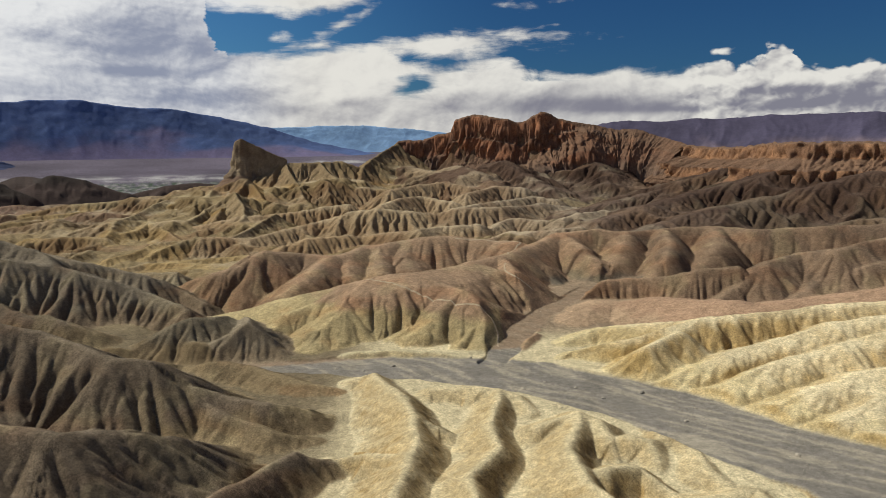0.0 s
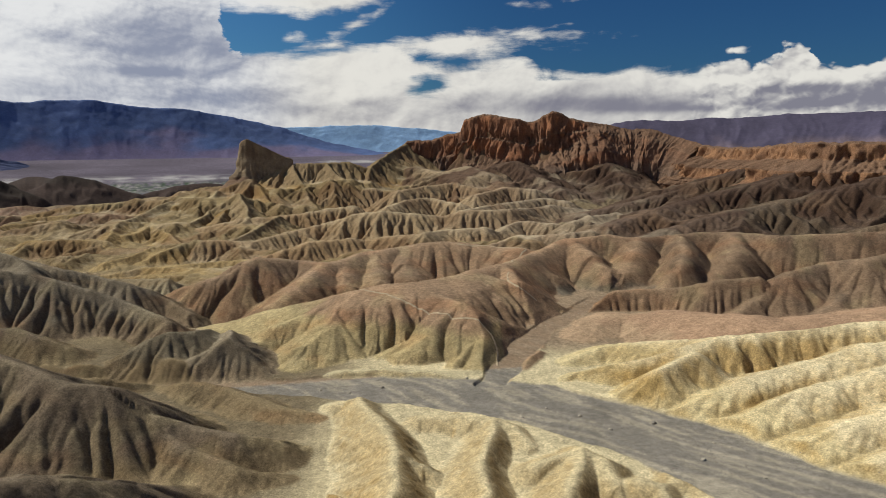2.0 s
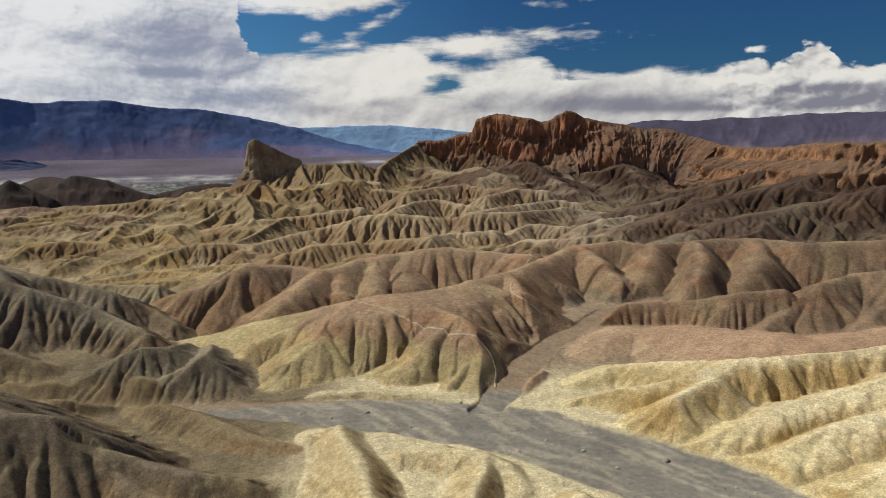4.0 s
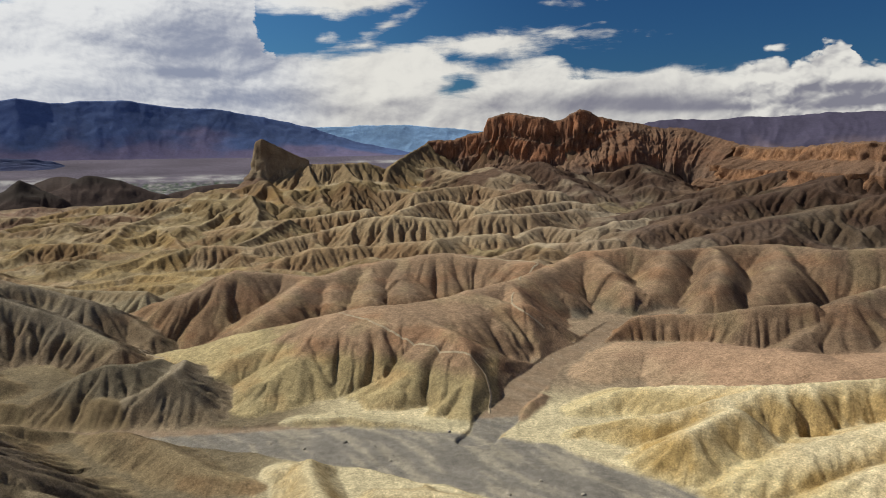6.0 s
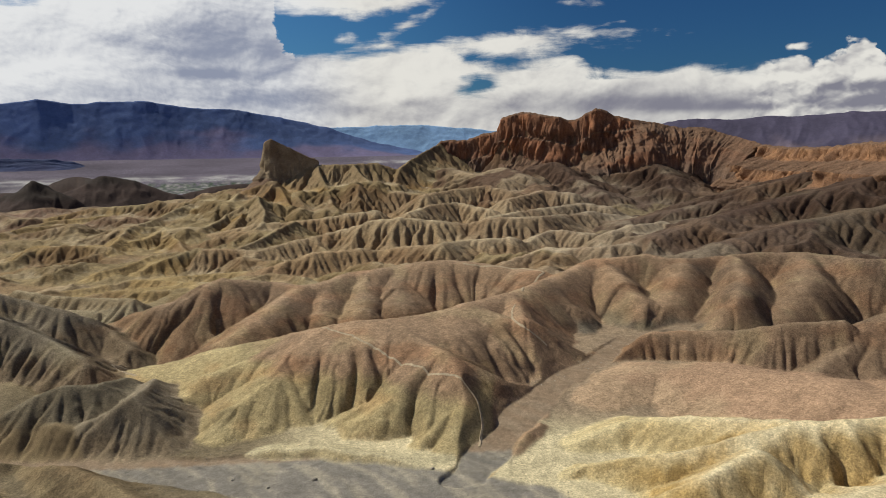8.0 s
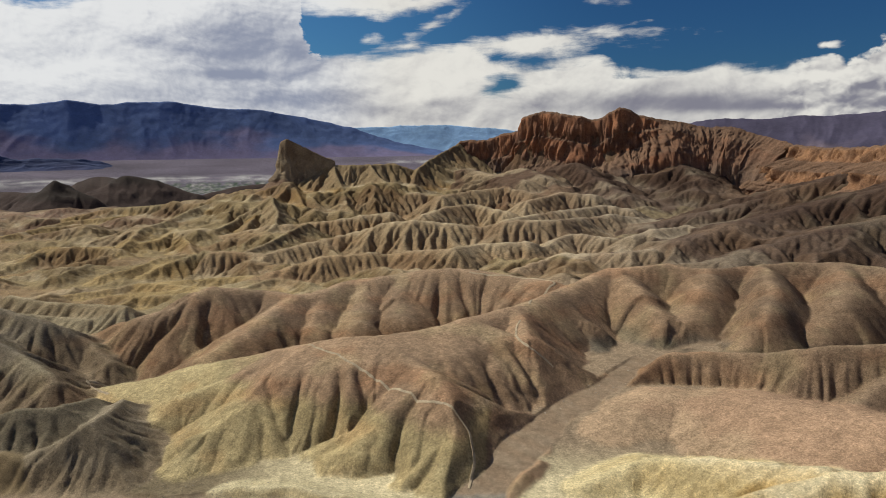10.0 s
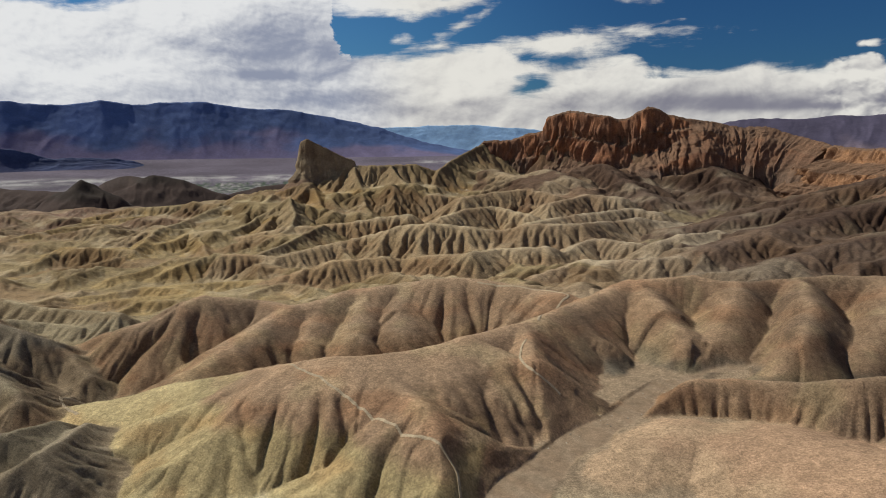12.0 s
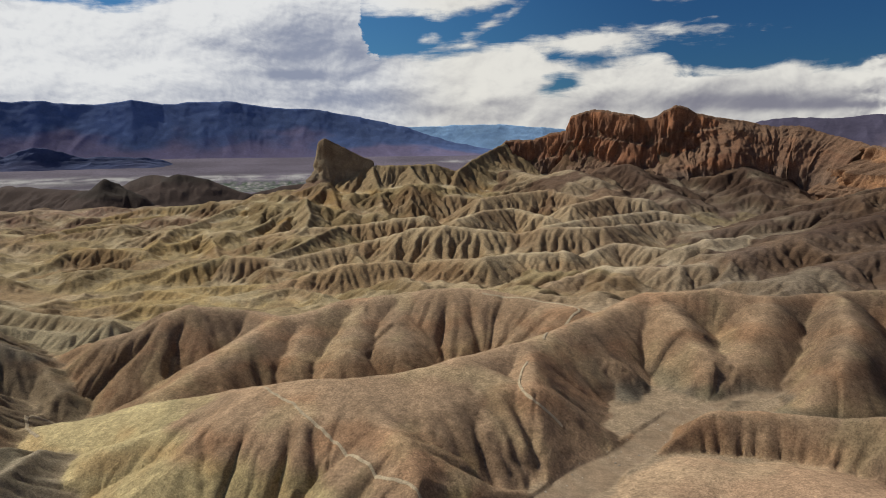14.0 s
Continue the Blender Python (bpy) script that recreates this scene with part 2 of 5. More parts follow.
# the valley floors: place and height
FLOOR_NEAR = np.array([(-60, 199, -0.3), (-28, 190, 1), (0, 190, 2), (16, 190, 2.7), (23, 160, 4.3), (55, 153, 5), (70, 126, 7.2), (22, 210, 3.9), (37, 241, 5.6),
                       (60, 272, 6.6), (82, 280, 8), (-20, 140, 1.8), (0, 140, 3), (25, 130, 4), (-35, 110, 3), (0, 100, 5), (-70, 175, 1.5), (-110, 225, 2),
                       (-88, 246, -4), (-75, 262, -2), (-108, 285, -8), (-97, 264, -7), (-122, 300, -11), (-112, 320, -11), (-90, 330, -6), (50, 255, 6), (45, 268, 6.5), (0, 290, 3), (-40, 275, 1)])
FLOOR_MID = np.array([(-130, 330, -8), (-60, 340, 2), (0, 370, 3), (60, 360, 5), (131, 380, 8), (-175, 381, -15), (-220, 405, -19), (-200, 446, -18), (-104, 465, -14), (-67, 497, -11),
                      (-145, 513, -15), (-278, 556, -20), (-296, 525, -24), (-375, 555, -24), (-470, 714, -26), (-333, 716, -24), (-206, 643, -14), (-113, 608, -12), (-68, 681, -8),
                      (-24, 480, -6), (24, 504, -5), (77, 454, 0), (72, 667, -4), (140, 517, -4), (238, 690, 2), (27, 779, 14), (109, 815, 10), (184, 789, 2)])
FLOOR_FAR = np.array([(332, 893, 10), (-60, 920, 16), (120, 1000, 20), (-229, 788, 24), (-192, 790, 12), (-214, 725, 4), (-255, 765, 6), (-160, 798, 20), (-120, 810, 22), (-280, 810, 6), (-400, 900, -28), (-700, 1000, -40), (-220, 880, 4), (300, 400, 22), (420, 600, 30), (200, 250, 16), (120, 120, 12),
                      (-200, 150, 12), (0, 20, 14), (0, -200, 20), (-400, 0, 20), (400, 0, 25), (-400, 300, -5), (500, 1000, 10), (-600, 500, -25)])
FLOOR = np.concatenate([FLOOR_NEAR, FLOOR_MID, FLOOR_FAR])


def floor_height(x, y):
    num, den = 0.0, 0.0
    for px, py, pz in FLOOR:
        w = 1.0 / (((x - px) ** 2 + (y - py) ** 2) ** 1.5 + 300.0)
        num, den = num + w * pz, den + w
    near = num / den
    r = np.hypot(x, y)
    far = np.interp(r, (900, 1300, 2000, 3300, 3500, 4150, 4990), (-30, -60, -110, -160, -156, -34, 0))
    return near + (far - near) * smooth(950, 1350, r)


RIDGES = []


def ridge(kind, crest, sl=0.6, rd=2.0, flute=0.0, fw=8.0, of="", knee=None):
    """One crest line: its kind, its points, the slope of its flanks, how round its back is, how deep and wide its flutes are, and the hill it is part of.
    knee: the slope of its front before it breaks, how far out it breaks, and the slope below."""
    RIDGES.append((kind, np.array(crest, float), sl, rd, flute, fw, of, knee))


ridge("dark_hill", [(-100.0, 100.0, 26.0), (-61.9, 100.9, 20.0), (-58.0, 106.7, 18.0), (-54.1, 110.2, 16.5), (-49.3, 114.6, 13.5), (-46.2, 119.3, 10.5), (-42.4, 121.5, 7.0)], sl=0.62, rd=2.6, flute=0.3, fw=9)
ridge("dark_hill", [(-115.0, 150.0, 26.0), (-94.3, 153.3, 22.0), (-84.4, 151.3, 19.5), (-73.1, 146.4, 17.5), (-66.3, 147.7, 16.0), (-57.2, 146.2, 11.0), (-48.6, 146.5, 8.5), (-39.4, 145.1, 7.5), (-31.0, 146.7, 5.5), (-26.5, 148.2, 3.0)], sl=0.62, rd=2.6, flute=0.3, fw=9)
ridge("dark_hill", [(-125.0, 185.0, 14.0), (-99.6, 189.0, 9.5), (-86.1, 189.0, 8.0), (-75.1, 198.5, 5.5), (-57.9, 180.9, 5.0), (-47.2, 175.0, 4.6), (-35.1, 167.2, 4.0), (-26.4, 164.6, 2.6)], sl=0.62, rd=2.6, flute=0.3, fw=9)
ridge("dark_hill", [(-56.9, 145.3, 9.0), (-46.3, 139.0, 7.0), (-35.7, 134.9, 5.0), (-28.1, 136.3, 3.0)], sl=0.62, rd=2.6, flute=0.3, fw=9)
ridge("dark_hill", [(-165.0, 225.0, 17.0), (-138.9, 209.5, 13.0), (-130.2, 212.4, 11.0), (-121.5, 212.5, 8.0), (-110.6, 212.0, 5.0)], sl=0.62, rd=2.6, flute=0.3, fw=9)
ridge("dark_hill", [(-40.0, 88.0, 13.0), (-31.8, 108.2, 9.5), (-27.6, 119.4, 8.0), (-23.2, 120.8, 6.0), (-19.5, 120.6, 4.5)], sl=1.05, rd=2.8)
ridge("yellow_mound", [(-21.2, 171.0, 4.0), (-17.4, 170.5, 5.4), (-12.8, 157.8, 6.6), (-8.8, 147.8, 8.0), (-5.5, 137.0, 8.2), (-4.5, 121.7, 8.6), (-6.0, 110.2, 9.5), (-7.4, 99.5, 10.5), (-8.0, 92.0, 12.0)], sl=1.05, rd=2.2, of='m1')
ridge("yellow_mound", [(-5.4, 136.1, 8.2), (-0.5, 134.3, 6.5), (3.9, 131.4, 4.5)], sl=1.05, rd=2.2, of='m1')
ridge("yellow_mound", [(-5.6, 118.2, 8.6), (-14.4, 122.6, 6.5), (-20.9, 122.8, 5.0)], sl=1.05, rd=2.2, of='m1')
ridge("yellow_mound", [(-2.6, 159.4, 5.0), (6.3, 159.4, 6.0), (13.6, 156.4, 6.4), (17.3, 153.0, 6.0), (19.6, 146.5, 4.8)], sl=1.05, rd=2.2, of='m2')
ridge("yellow_mound", [(13.6, 155.6, 6.4), (10.2, 136.0, 7.6), (10.2, 121.8, 8.0), (4.4, 108.8, 9.0), (6.0, 90.0, 12.0)], sl=1.05, rd=2.2, of='m2')
ridge("yellow_mound", [(20.6, 134.9, 6.6), (29.7, 139.2, 7.8), (32.5, 135.5, 7.6), (33.4, 127.3, 6.6), (34.6, 122.8, 5.0)], sl=1.05, rd=2.2, of='m3')
ridge("yellow_mound", [(29.6, 138.6, 7.8), (23.8, 120.5, 8.6), (23.8, 105.7, 9.6), (28.0, 92.0, 12.0)], sl=1.05, rd=2.2, of='m3')
ridge("yellow_mound", [(37.5, 128.1, 7.4), (40.3, 126.0, 7.2), (40.7, 120.8, 6.0)], sl=1.05, rd=2.2, of='m4')
ridge("yellow_mound", [(28.9, 111.2, 8.8), (34.6, 113.9, 8.0), (38.5, 107.4, 6.5)], sl=1.05, rd=2.2, of='m4')
ridge("yellow_mound", [(44.9, 130.0, 6.8), (49.2, 129.6, 7.0), (48.6, 121.8, 6.2), (47.5, 114.8, 7.0), (48.6, 108.7, 6.2), (48.0, 98.0, 9.0)], sl=1.05, rd=2.2, of='m5')
ridge("yellow_mound", [(41.6, 103.2, 8.0), (52.3, 106.4, 7.0), (52.0, 92.0, 10.0)], sl=1.05, rd=2.2, of='m5')
ridge("yellow_hill", [(37.1, 201.3, 5.0), (48.7, 207.6, 7.5), (60.0, 204.3, 9.5), (68.7, 199.5, 11.5), (73.0, 195.2, 13.5)], sl=0.5, rd=2, of='h1')
ridge("yellow_hill", [(30.4, 185.6, 2.6), (36.6, 189.4, 5.2), (44.3, 188.2, 7.6), (51.9, 187.0, 9.6), (60.2, 185.8, 12.4), (71.7, 188.9, 15.0), (82.4, 188.6, 16.4), (93.6, 188.8, 17.0), (108.0, 190.0, 19.0), (150.0, 182.0, 24.0)], sl=0.7, knee=(0.3, 5, 1.3), rd=2.6, flute=0.8, fw=6, of='h1')
ridge("yellow_hill", [(42.1, 169.8, 3.2), (47.2, 174.1, 6.0), (54.7, 175.4, 11.5), (63.7, 180.2, 14.0)], sl=0.6, rd=2, flute=0.35, fw=9, of='h1')
ridge("yellow_hill", [(51.6, 160.4, 4.6), (58.6, 163.8, 7.0), (66.9, 167.6, 9.4), (78.3, 171.2, 12.0), (90.3, 172.2, 14.6), (100.8, 173.9, 17.6), (115.2, 173.4, 20.0), (150.0, 172.0, 25.0)], sl=0.5, knee=(0.26, 8, 0.95), rd=4, flute=0.65, fw=7)
ridge("yellow_hill", [(56.8, 152.6, 5.6), (67.6, 155.1, 8.0), (77.1, 158.9, 10.6), (88.6, 162.9, 13.0), (100.6, 164.8, 15.6), (110.0, 164.9, 17.6), (145.0, 155.0, 24.0)], sl=0.5, knee=(0.26, 8, 0.95), rd=4, flute=0.65, fw=7)
ridge("yellow_hill", [(65.1, 137.3, 6.8), (74.0, 141.3, 9.0), (82.9, 144.4, 11.4), (92.5, 146.3, 13.6), (98.7, 146.8, 15.0), (135.0, 135.0, 22.0)], sl=0.5, knee=(0.26, 8, 0.95), rd=4, flute=0.65, fw=7)
ridge("yellow_hill", [(70.2, 126.6, 7.4), (78.3, 129.5, 9.4), (87.3, 133.5, 11.6), (91.9, 135.8, 12.4), (125.0, 115.0, 20.0)], sl=0.5, knee=(0.26, 8, 0.95), rd=4, flute=0.65, fw=7)
ridge("yellow_hill", [(74.5, 117.2, 8.4), (83.3, 121.9, 10.0), (110.0, 98.0, 16.0)], sl=0.5, knee=(0.26, 8, 0.95), rd=4, flute=0.65, fw=7)
ridge("red_mesa", [(45.4, 227.4, 6.4), (59.5, 237.2, 8.4), (77.5, 229.6, 11.4), (88.7, 217.0, 13.6), (99.6, 206.7, 14.6), (115.2, 205.8, 16.6), (133.7, 202.4, 19.5), (165.0, 205.0, 24.0)], sl=0.34, rd=7, flute=0.1, of='mesa')
ridge("red_mesa", [(59.4, 237.2, 8.4), (51.3, 231.5, 7.4), (47.2, 227.1, 6.4)], sl=0.34, rd=5, of='mesa')
ridge("brown_ridge", [(44.7, 247.7, 7.2), (48.7, 251.9, 9.4), (56.2, 256.6, 11.6), (67.4, 258.0, 12.4), (77.4, 255.6, 13.4), (85.0, 251.4, 15.2), (92.2, 246.7, 18.0), (106.9, 245.0, 20.0)], sl=1.15, rd=3, flute=0.5, fw=3.6)
ridge("brown_ridge", [(90.6, 227.6, 9.5), (103.6, 238.8, 14.0), (118.3, 246.5, 21.6), (134.1, 253.4, 23.4), (143.0, 246.4, 26.0), (165.0, 250.0, 30.0)], sl=0.6, rd=2.5, flute=0.4, fw=9)
ridge("brown_ridge", [(115.9, 221.3, 12.0), (129.1, 234.1, 16.0), (141.8, 236.2, 20.0), (155.7, 237.4, 23.0), (175.0, 230.0, 28.0)], sl=0.6, rd=2.5, flute=0.4, fw=9)
ridge("trail_ridge", [(-86.6, 245.0, 0.6), (-74.1, 244.8, 3.0), (-60.7, 249.8, 6.2), (-43.4, 249.8, 10.0), (-32.7, 248.1, 13.4), (-25.7, 245.3, 15.6), (-12.6, 246.5, 17.0), (-0.1, 250.2, 17.6), (10.9, 260.4, 18.4)], sl=0.46, knee=(0.22, 22, 0.66), rd=3, flute=0.5, fw=6, of='trail')
ridge("trail_ridge", [(10.9, 260.4, 18.4), (23.1, 275.6, 18.4), (35.2, 294.8, 18.6), (44.4, 309.5, 19.6), (55.3, 320.8, 21.6)], sl=0.7, rd=4, flute=0.2, fw=7, of='trail')
ridge("trail_ridge", [(55.3, 320.8, 21.6), (73.4, 323.0, 23.4), (84.9, 317.9, 22.4), (98.0, 324.0, 22.6), (113.0, 328.3, 23.6), (131.4, 326.9, 24.0), (143.2, 308.6, 25.0), (190.0, 290.0, 30.0)], sl=0.95, rd=4, flute=0.15, fw=7, of='trail')
ridge("trail_ridge", [(23.1, 275.6, 18.4), (26.7, 252.7, 16.6), (31.1, 243.1, 11.4), (36.2, 239.0, 6.4)], sl=0.66, rd=2.6, flute=0.3, fw=7, of='trail')
ridge("trail_ridge", [(-9.3, 246.3, 16.6), (6.6, 225.7, 15.0), (15.4, 213.2, 11.4), (17.6, 207.1, 7.6), (16.5, 197.8, 3.6)], sl=0.44, rd=1.8, flute=0.45, fw=6, of='trail')
ridge("trail_ridge", [(-57.3, 220.5, 2.6), (-53.1, 230.7, 6.0), (-42.7, 237.2, 9.4), (-32.3, 246.6, 12.8)], sl=0.44, rd=2, flute=0.3, fw=7, of='trail')
ridge("trail_ridge", [(-40.2, 204.4, 1.6), (-39.2, 213.5, 5.0), (-32.5, 224.3, 9.4), (-28.1, 242.9, 14.4)], sl=0.44, rd=2.4, flute=0.35, fw=7, of='trail')
ridge("pale_bank", [(-24.4, 196.1, 2.4), (-14.2, 194.9, 3.0), (-4.3, 193.5, 3.2), (5.3, 193.5, 3.0), (13.5, 195.7, 2.8)], sl=0.3, rd=2)
ridge("brown_spur", [(57.0, 319.0, 21.6), (62.0, 300.0, 17.5), (67.0, 287.0, 13.0), (70.0, 281.0, 8.5)], sl=1.25, rd=10, flute=0.12, fw=6, of='trail')
ridge("brown_spur", [(86.0, 319.5, 22.8), (80.0, 301.0, 18.4), (73.0, 287.0, 13.0), (69.0, 278.0, 8.0)], sl=1.25, rd=10, flute=0.12, fw=6, of='trail')
ridge("brown_spur", [(104.0, 320.0, 23.6), (100.0, 296.0, 21.0), (91.0, 279.0, 17.0), (82.0, 270.0, 10.0)], sl=1.1, rd=6, flute=0.15, fw=6, of='trail')
ridge("brown_spur", [(131.0, 326.0, 24.4), (124.0, 304.0, 21.5), (116.0, 292.0, 18.0), (108.0, 284.0, 14.0)], sl=1.2, rd=9, flute=0.12, fw=6, of='trail')
ridge("brown_spur", [(35.0, 294.5, 19.0), (43.0, 284.0, 13.0), (46.0, 275.0, 7.5)], sl=1.25, rd=7, flute=0.2, fw=6, of='trail')
ridge("grey_cone", [(-73.5, 200.2, 2.0), (-66.7, 201.8, 6.4), (-59.9, 203.7, 10.2), (-55.1, 209.8, 6.4), (-48.0, 207.7, 1.4)], sl=0.62, rd=0.8, flute=0.35, fw=5, of='cone')
ridge("grey_cone", [(-59.9, 203.7, 10.2), (-61.8, 213.8, 8.6), (-67.1, 227.4, 6.0)], sl=0.62, rd=1, flute=0.3, fw=5, of='cone')
ridge("grey_ridge", [(-89.3, 193.8, 5.6), (-87.4, 202.3, 6.2), (-83.5, 206.9, 9.0), (-78.9, 209.1, 10.0), (-73.4, 212.8, 9.4), (-73.1, 224.1, 7.0)], sl=0.55, rd=1.2, flute=0.4, fw=5)
ridge("grey_hill", [(-165.0, 245.0, 24.0), (-131.4, 251.5, 16.0), (-121.6, 247.6, 14.0), (-109.9, 245.4, 11.0), (-100.9, 241.8, 8.8), (-90.9, 236.1, 6.6), (-86.1, 241.7, 2.4)], sl=0.62, rd=2, flute=0.3, fw=6)
ridge("grey_hill", [(-200.0, 255.0, 32.0), (-170.3, 261.0, 27.0), (-156.4, 259.1, 24.0), (-141.3, 250.4, 19.0), (-134.7, 247.6, 17.4), (-122.8, 247.7, 14.0)], sl=0.62, rd=2, flute=0.3, fw=7)
ridge("grey_hill", [(-190.0, 285.0, 24.0), (-145.2, 270.1, 17.4), (-135.6, 272.9, 14.6), (-120.8, 271.0, 11.8), (-114.6, 273.3, 9.0), (-105.4, 272.1, 5.0), (-95.1, 265.2, 2.0)], sl=0.62, rd=2, flute=0.25, fw=6)
ridge("brown_ridge", [(-66.1, 257.5, 3.0), (-60.9, 258.6, 6.4), (-57.1, 273.4, 9.6), (-53.3, 285.1, 11.8), (-51.0, 301.5, 14.0), (-42.4, 307.8, 14.6), (-35.5, 319.3, 15.8), (-21.6, 323.1, 17.4), (-7.3, 325.2, 19.4), (1.7, 326.0, 19.6), (12.5, 325.9, 18.6), (25.1, 319.9, 18.0), (33.6, 310.0, 19.0)], sl=0.6, rd=5, flute=0.3, fw=9, of='back')
ridge("brown_ridge", [(-42.4, 307.8, 14.6), (-40.9, 295.0, 10.5), (-40.5, 285.8, 8.0)], sl=0.62, rd=6, flute=0.2, fw=7, of='back')
ridge("brown_ridge", [(-32.2, 320.7, 16.0), (-28.1, 302.6, 11.6), (-27.4, 290.3, 9.0)], sl=0.62, rd=6, flute=0.2, fw=7, of='back')
ridge("brown_ridge", [(-18.2, 324.6, 17.6), (-15.4, 309.7, 13.0), (-14.0, 297.9, 10.0)], sl=0.62, rd=6, flute=0.2, fw=7, of='back')
ridge("brown_ridge", [(-114.7, 282.9, -3.0), (-113.3, 286.5, 3.0), (-104.4, 287.7, 7.0), (-94.2, 286.9, 10.0), (-87.3, 289.7, 12.0), (-81.8, 295.2, 16.0), (-77.2, 298.4, 17.0), (-71.2, 302.5, 15.6), (-63.4, 305.3, 14.4), (-51.0, 301.5, 14.0)], sl=0.6, rd=4, flute=0.45, fw=8)
ridge("ochre_ridge", [(-193, 346, 0.0), (-174, 342, -1.0), (-155, 340, -1.0), (-131, 332, 1.0)], sl=0.6, rd=1.5, flute=0.6, fw=5)
ridge("ochre_ridge", [(-175.0, 326.8, -2.0), (-161, 330, -4.0), (-144.6, 327.5, -4.0)], sl=0.6, rd=1.5, flute=0.6, fw=5)
ridge("grey_hill", [(-165.0, 270.0, 20.0), (-138.1, 289.1, 5.0), (-127.4, 285.7, 1.0), (-116.1, 280.1, -3.0), (-109.5, 275.8, -6.0)], sl=0.62, rd=2, flute=0.3, fw=6)
ridge("grey_hill", [(-150.0, 240.0, 16.0), (-114.6, 264.3, 3.0), (-108.0, 264.4, 0.0), (-99.4, 261.0, -3.0)], sl=0.62, rd=2, flute=0.3, fw=6)
ridge("tan_ridge", [(-83, 500, -8.4), (-47, 490, -1.4), (-17, 482, 3.5), (-3, 500, 2.6), (25, 505, 4.3)], sl=0.62, rd=8, flute=0.26, fw=9)
ridge("tan_ridge", [(27, 500, -1.9), (41, 520, 2.4), (55, 540, 4.6), (70, 530, 5.1), (88, 520, 3.8)], sl=0.62, rd=8, flute=0.26, fw=9)
ridge("tan_ridge", [(15, 430, -0.8), (30, 445, 1.7), (46, 460, 4.5), (65, 458, 5.0), (76, 454, 6.9), (90, 455, 8.1)], sl=0.62, rd=8, flute=0.26, fw=9)
ridge("tan_ridge", [(-126, 560, -8.9), (-100, 556, 0.3), (-76, 553, 8.1), (-53, 552, 11.0), (-27, 553, 8.6), (-7, 556, 6.5)], sl=0.62, rd=8, flute=0.26, fw=9)
ridge("tan_ridge", [(-9, 560, 5.1), (9, 556, 10.5), (45, 558, 11.8), (69, 606, 8.1)], sl=0.62, rd=8, flute=0.26, fw=9)
ridge("tan_ridge", [(-54, 600, 9.3), (-39, 640, 12.2), (-20, 660, 12.4), (8, 640, 8.8)], sl=0.62, rd=8, flute=0.26, fw=9)
ridge("tan_ridge", [(11, 600, 6.7), (34, 640, 6.7), (62, 667, 7.9), (92, 690, 9.7), (112, 680, 7.5)], sl=0.62, rd=8, flute=0.26, fw=9)
ridge("tan_ridge", [(69, 606, 7.3), (89, 620, 9.3), (127, 640, 2.9), (150, 660, 2.7)], sl=0.62, rd=8, flute=0.26, fw=9)
ridge("tan_ridge", [(90, 510, 8.0), (103, 520, 10.7), (128, 540, 10.6)], sl=0.62, rd=8, flute=0.26, fw=9)
ridge("tan_ridge", [(79, 450, 5.8), (99, 474, 9.0), (111, 478, 7.6), (125, 480, 6.0)], sl=0.62, rd=8, flute=0.26, fw=9)
ridge("tan_ridge", [(-224, 620, -12.0), (-189, 630, -4.2), (-167, 636, -3.5), (-142, 645, -1.7), (-116, 655, 2.3), (-92, 662, 4.4)], sl=0.62, rd=8, flute=0.26, fw=9)
ridge("tan_ridge", [(-194, 690, -9.8), (-156, 720, 1.1), (-123, 740, 10.4), (-84, 760, 14.7)], sl=0.62, rd=8, flute=0.26, fw=9)
ridge("tan_ridge", [(-181, 506, -5.7), (-146, 512, -7.7), (-131, 530, -5.0), (-113, 545, -1.6), (-86, 560, 3.2)], sl=0.62, rd=8, flute=0.26, fw=9)
ridge("tan_ridge", [(-127, 455, -10.5), (-112, 465, -6.8), (-95, 475, -2.3), (-67, 490, -2.0)], sl=0.62, rd=8, flute=0.26, fw=9)
ridge("tan_ridge", [(-56, 720, 14.1), (-28, 745, 17.7), (2, 760, 19.6), (28, 740, 16.3)], sl=0.62, rd=8, flute=0.26, fw=9)
ridge("tan_ridge", [(24, 700, 12.2), (58, 740, 16.7), (86, 730, 15.5)], sl=0.62, rd=8, flute=0.26, fw=9)
ridge("ochre_ridge", [(-401, 560, -30.4), (-368, 557, -25.2), (-342, 556, -15.6), (-315, 556, -12.2), (-276, 556, -13.1)], sl=0.55, rd=5, flute=0.55, fw=10)
ridge("ochre_ridge", [(-279, 560, -14.3), (-299, 620, -8.4), (-304, 680, -5.9), (-308, 740, -0.4), (-305, 770, 1.4)], sl=0.55, rd=5, flute=0.55, fw=10)
ridge("ochre_ridge", [(-479, 780, -17.3), (-444, 800, -8.6), (-375, 800, -4.2), (-314, 775, 0.8), (-280, 770, 6.5), (-251, 790, 14.2)], sl=0.55, rd=5, flute=0.55, fw=10)
ridge("ochre_ridge", [(-213, 440, -18.0), (-182, 446, -13.3), (-152, 452, -11.8), (-122, 458, -10.2), (-105, 464, -9.2)], sl=0.55, rd=5, flute=0.55, fw=10)
ridge("ochre_ridge", [(-224, 396, -20.2), (-194, 415, -14.8), (-166, 420, -13.0), (-133, 428, -10.4), (-120, 440, -9.5)], sl=0.55, rd=5, flute=0.55, fw=10)
ridge("ochre_ridge", [(-213, 470, -17.6), (-203, 490, -10.7), (-185, 506, -5.1)], sl=0.55, rd=5, flute=0.55, fw=10)
ridge("ochre_ridge", [(-427, 600, -17.0), (-429, 640, -15.2), (-441, 690, -16.6), (-421, 720, -17.5)], sl=0.55, rd=5, flute=0.55, fw=10)
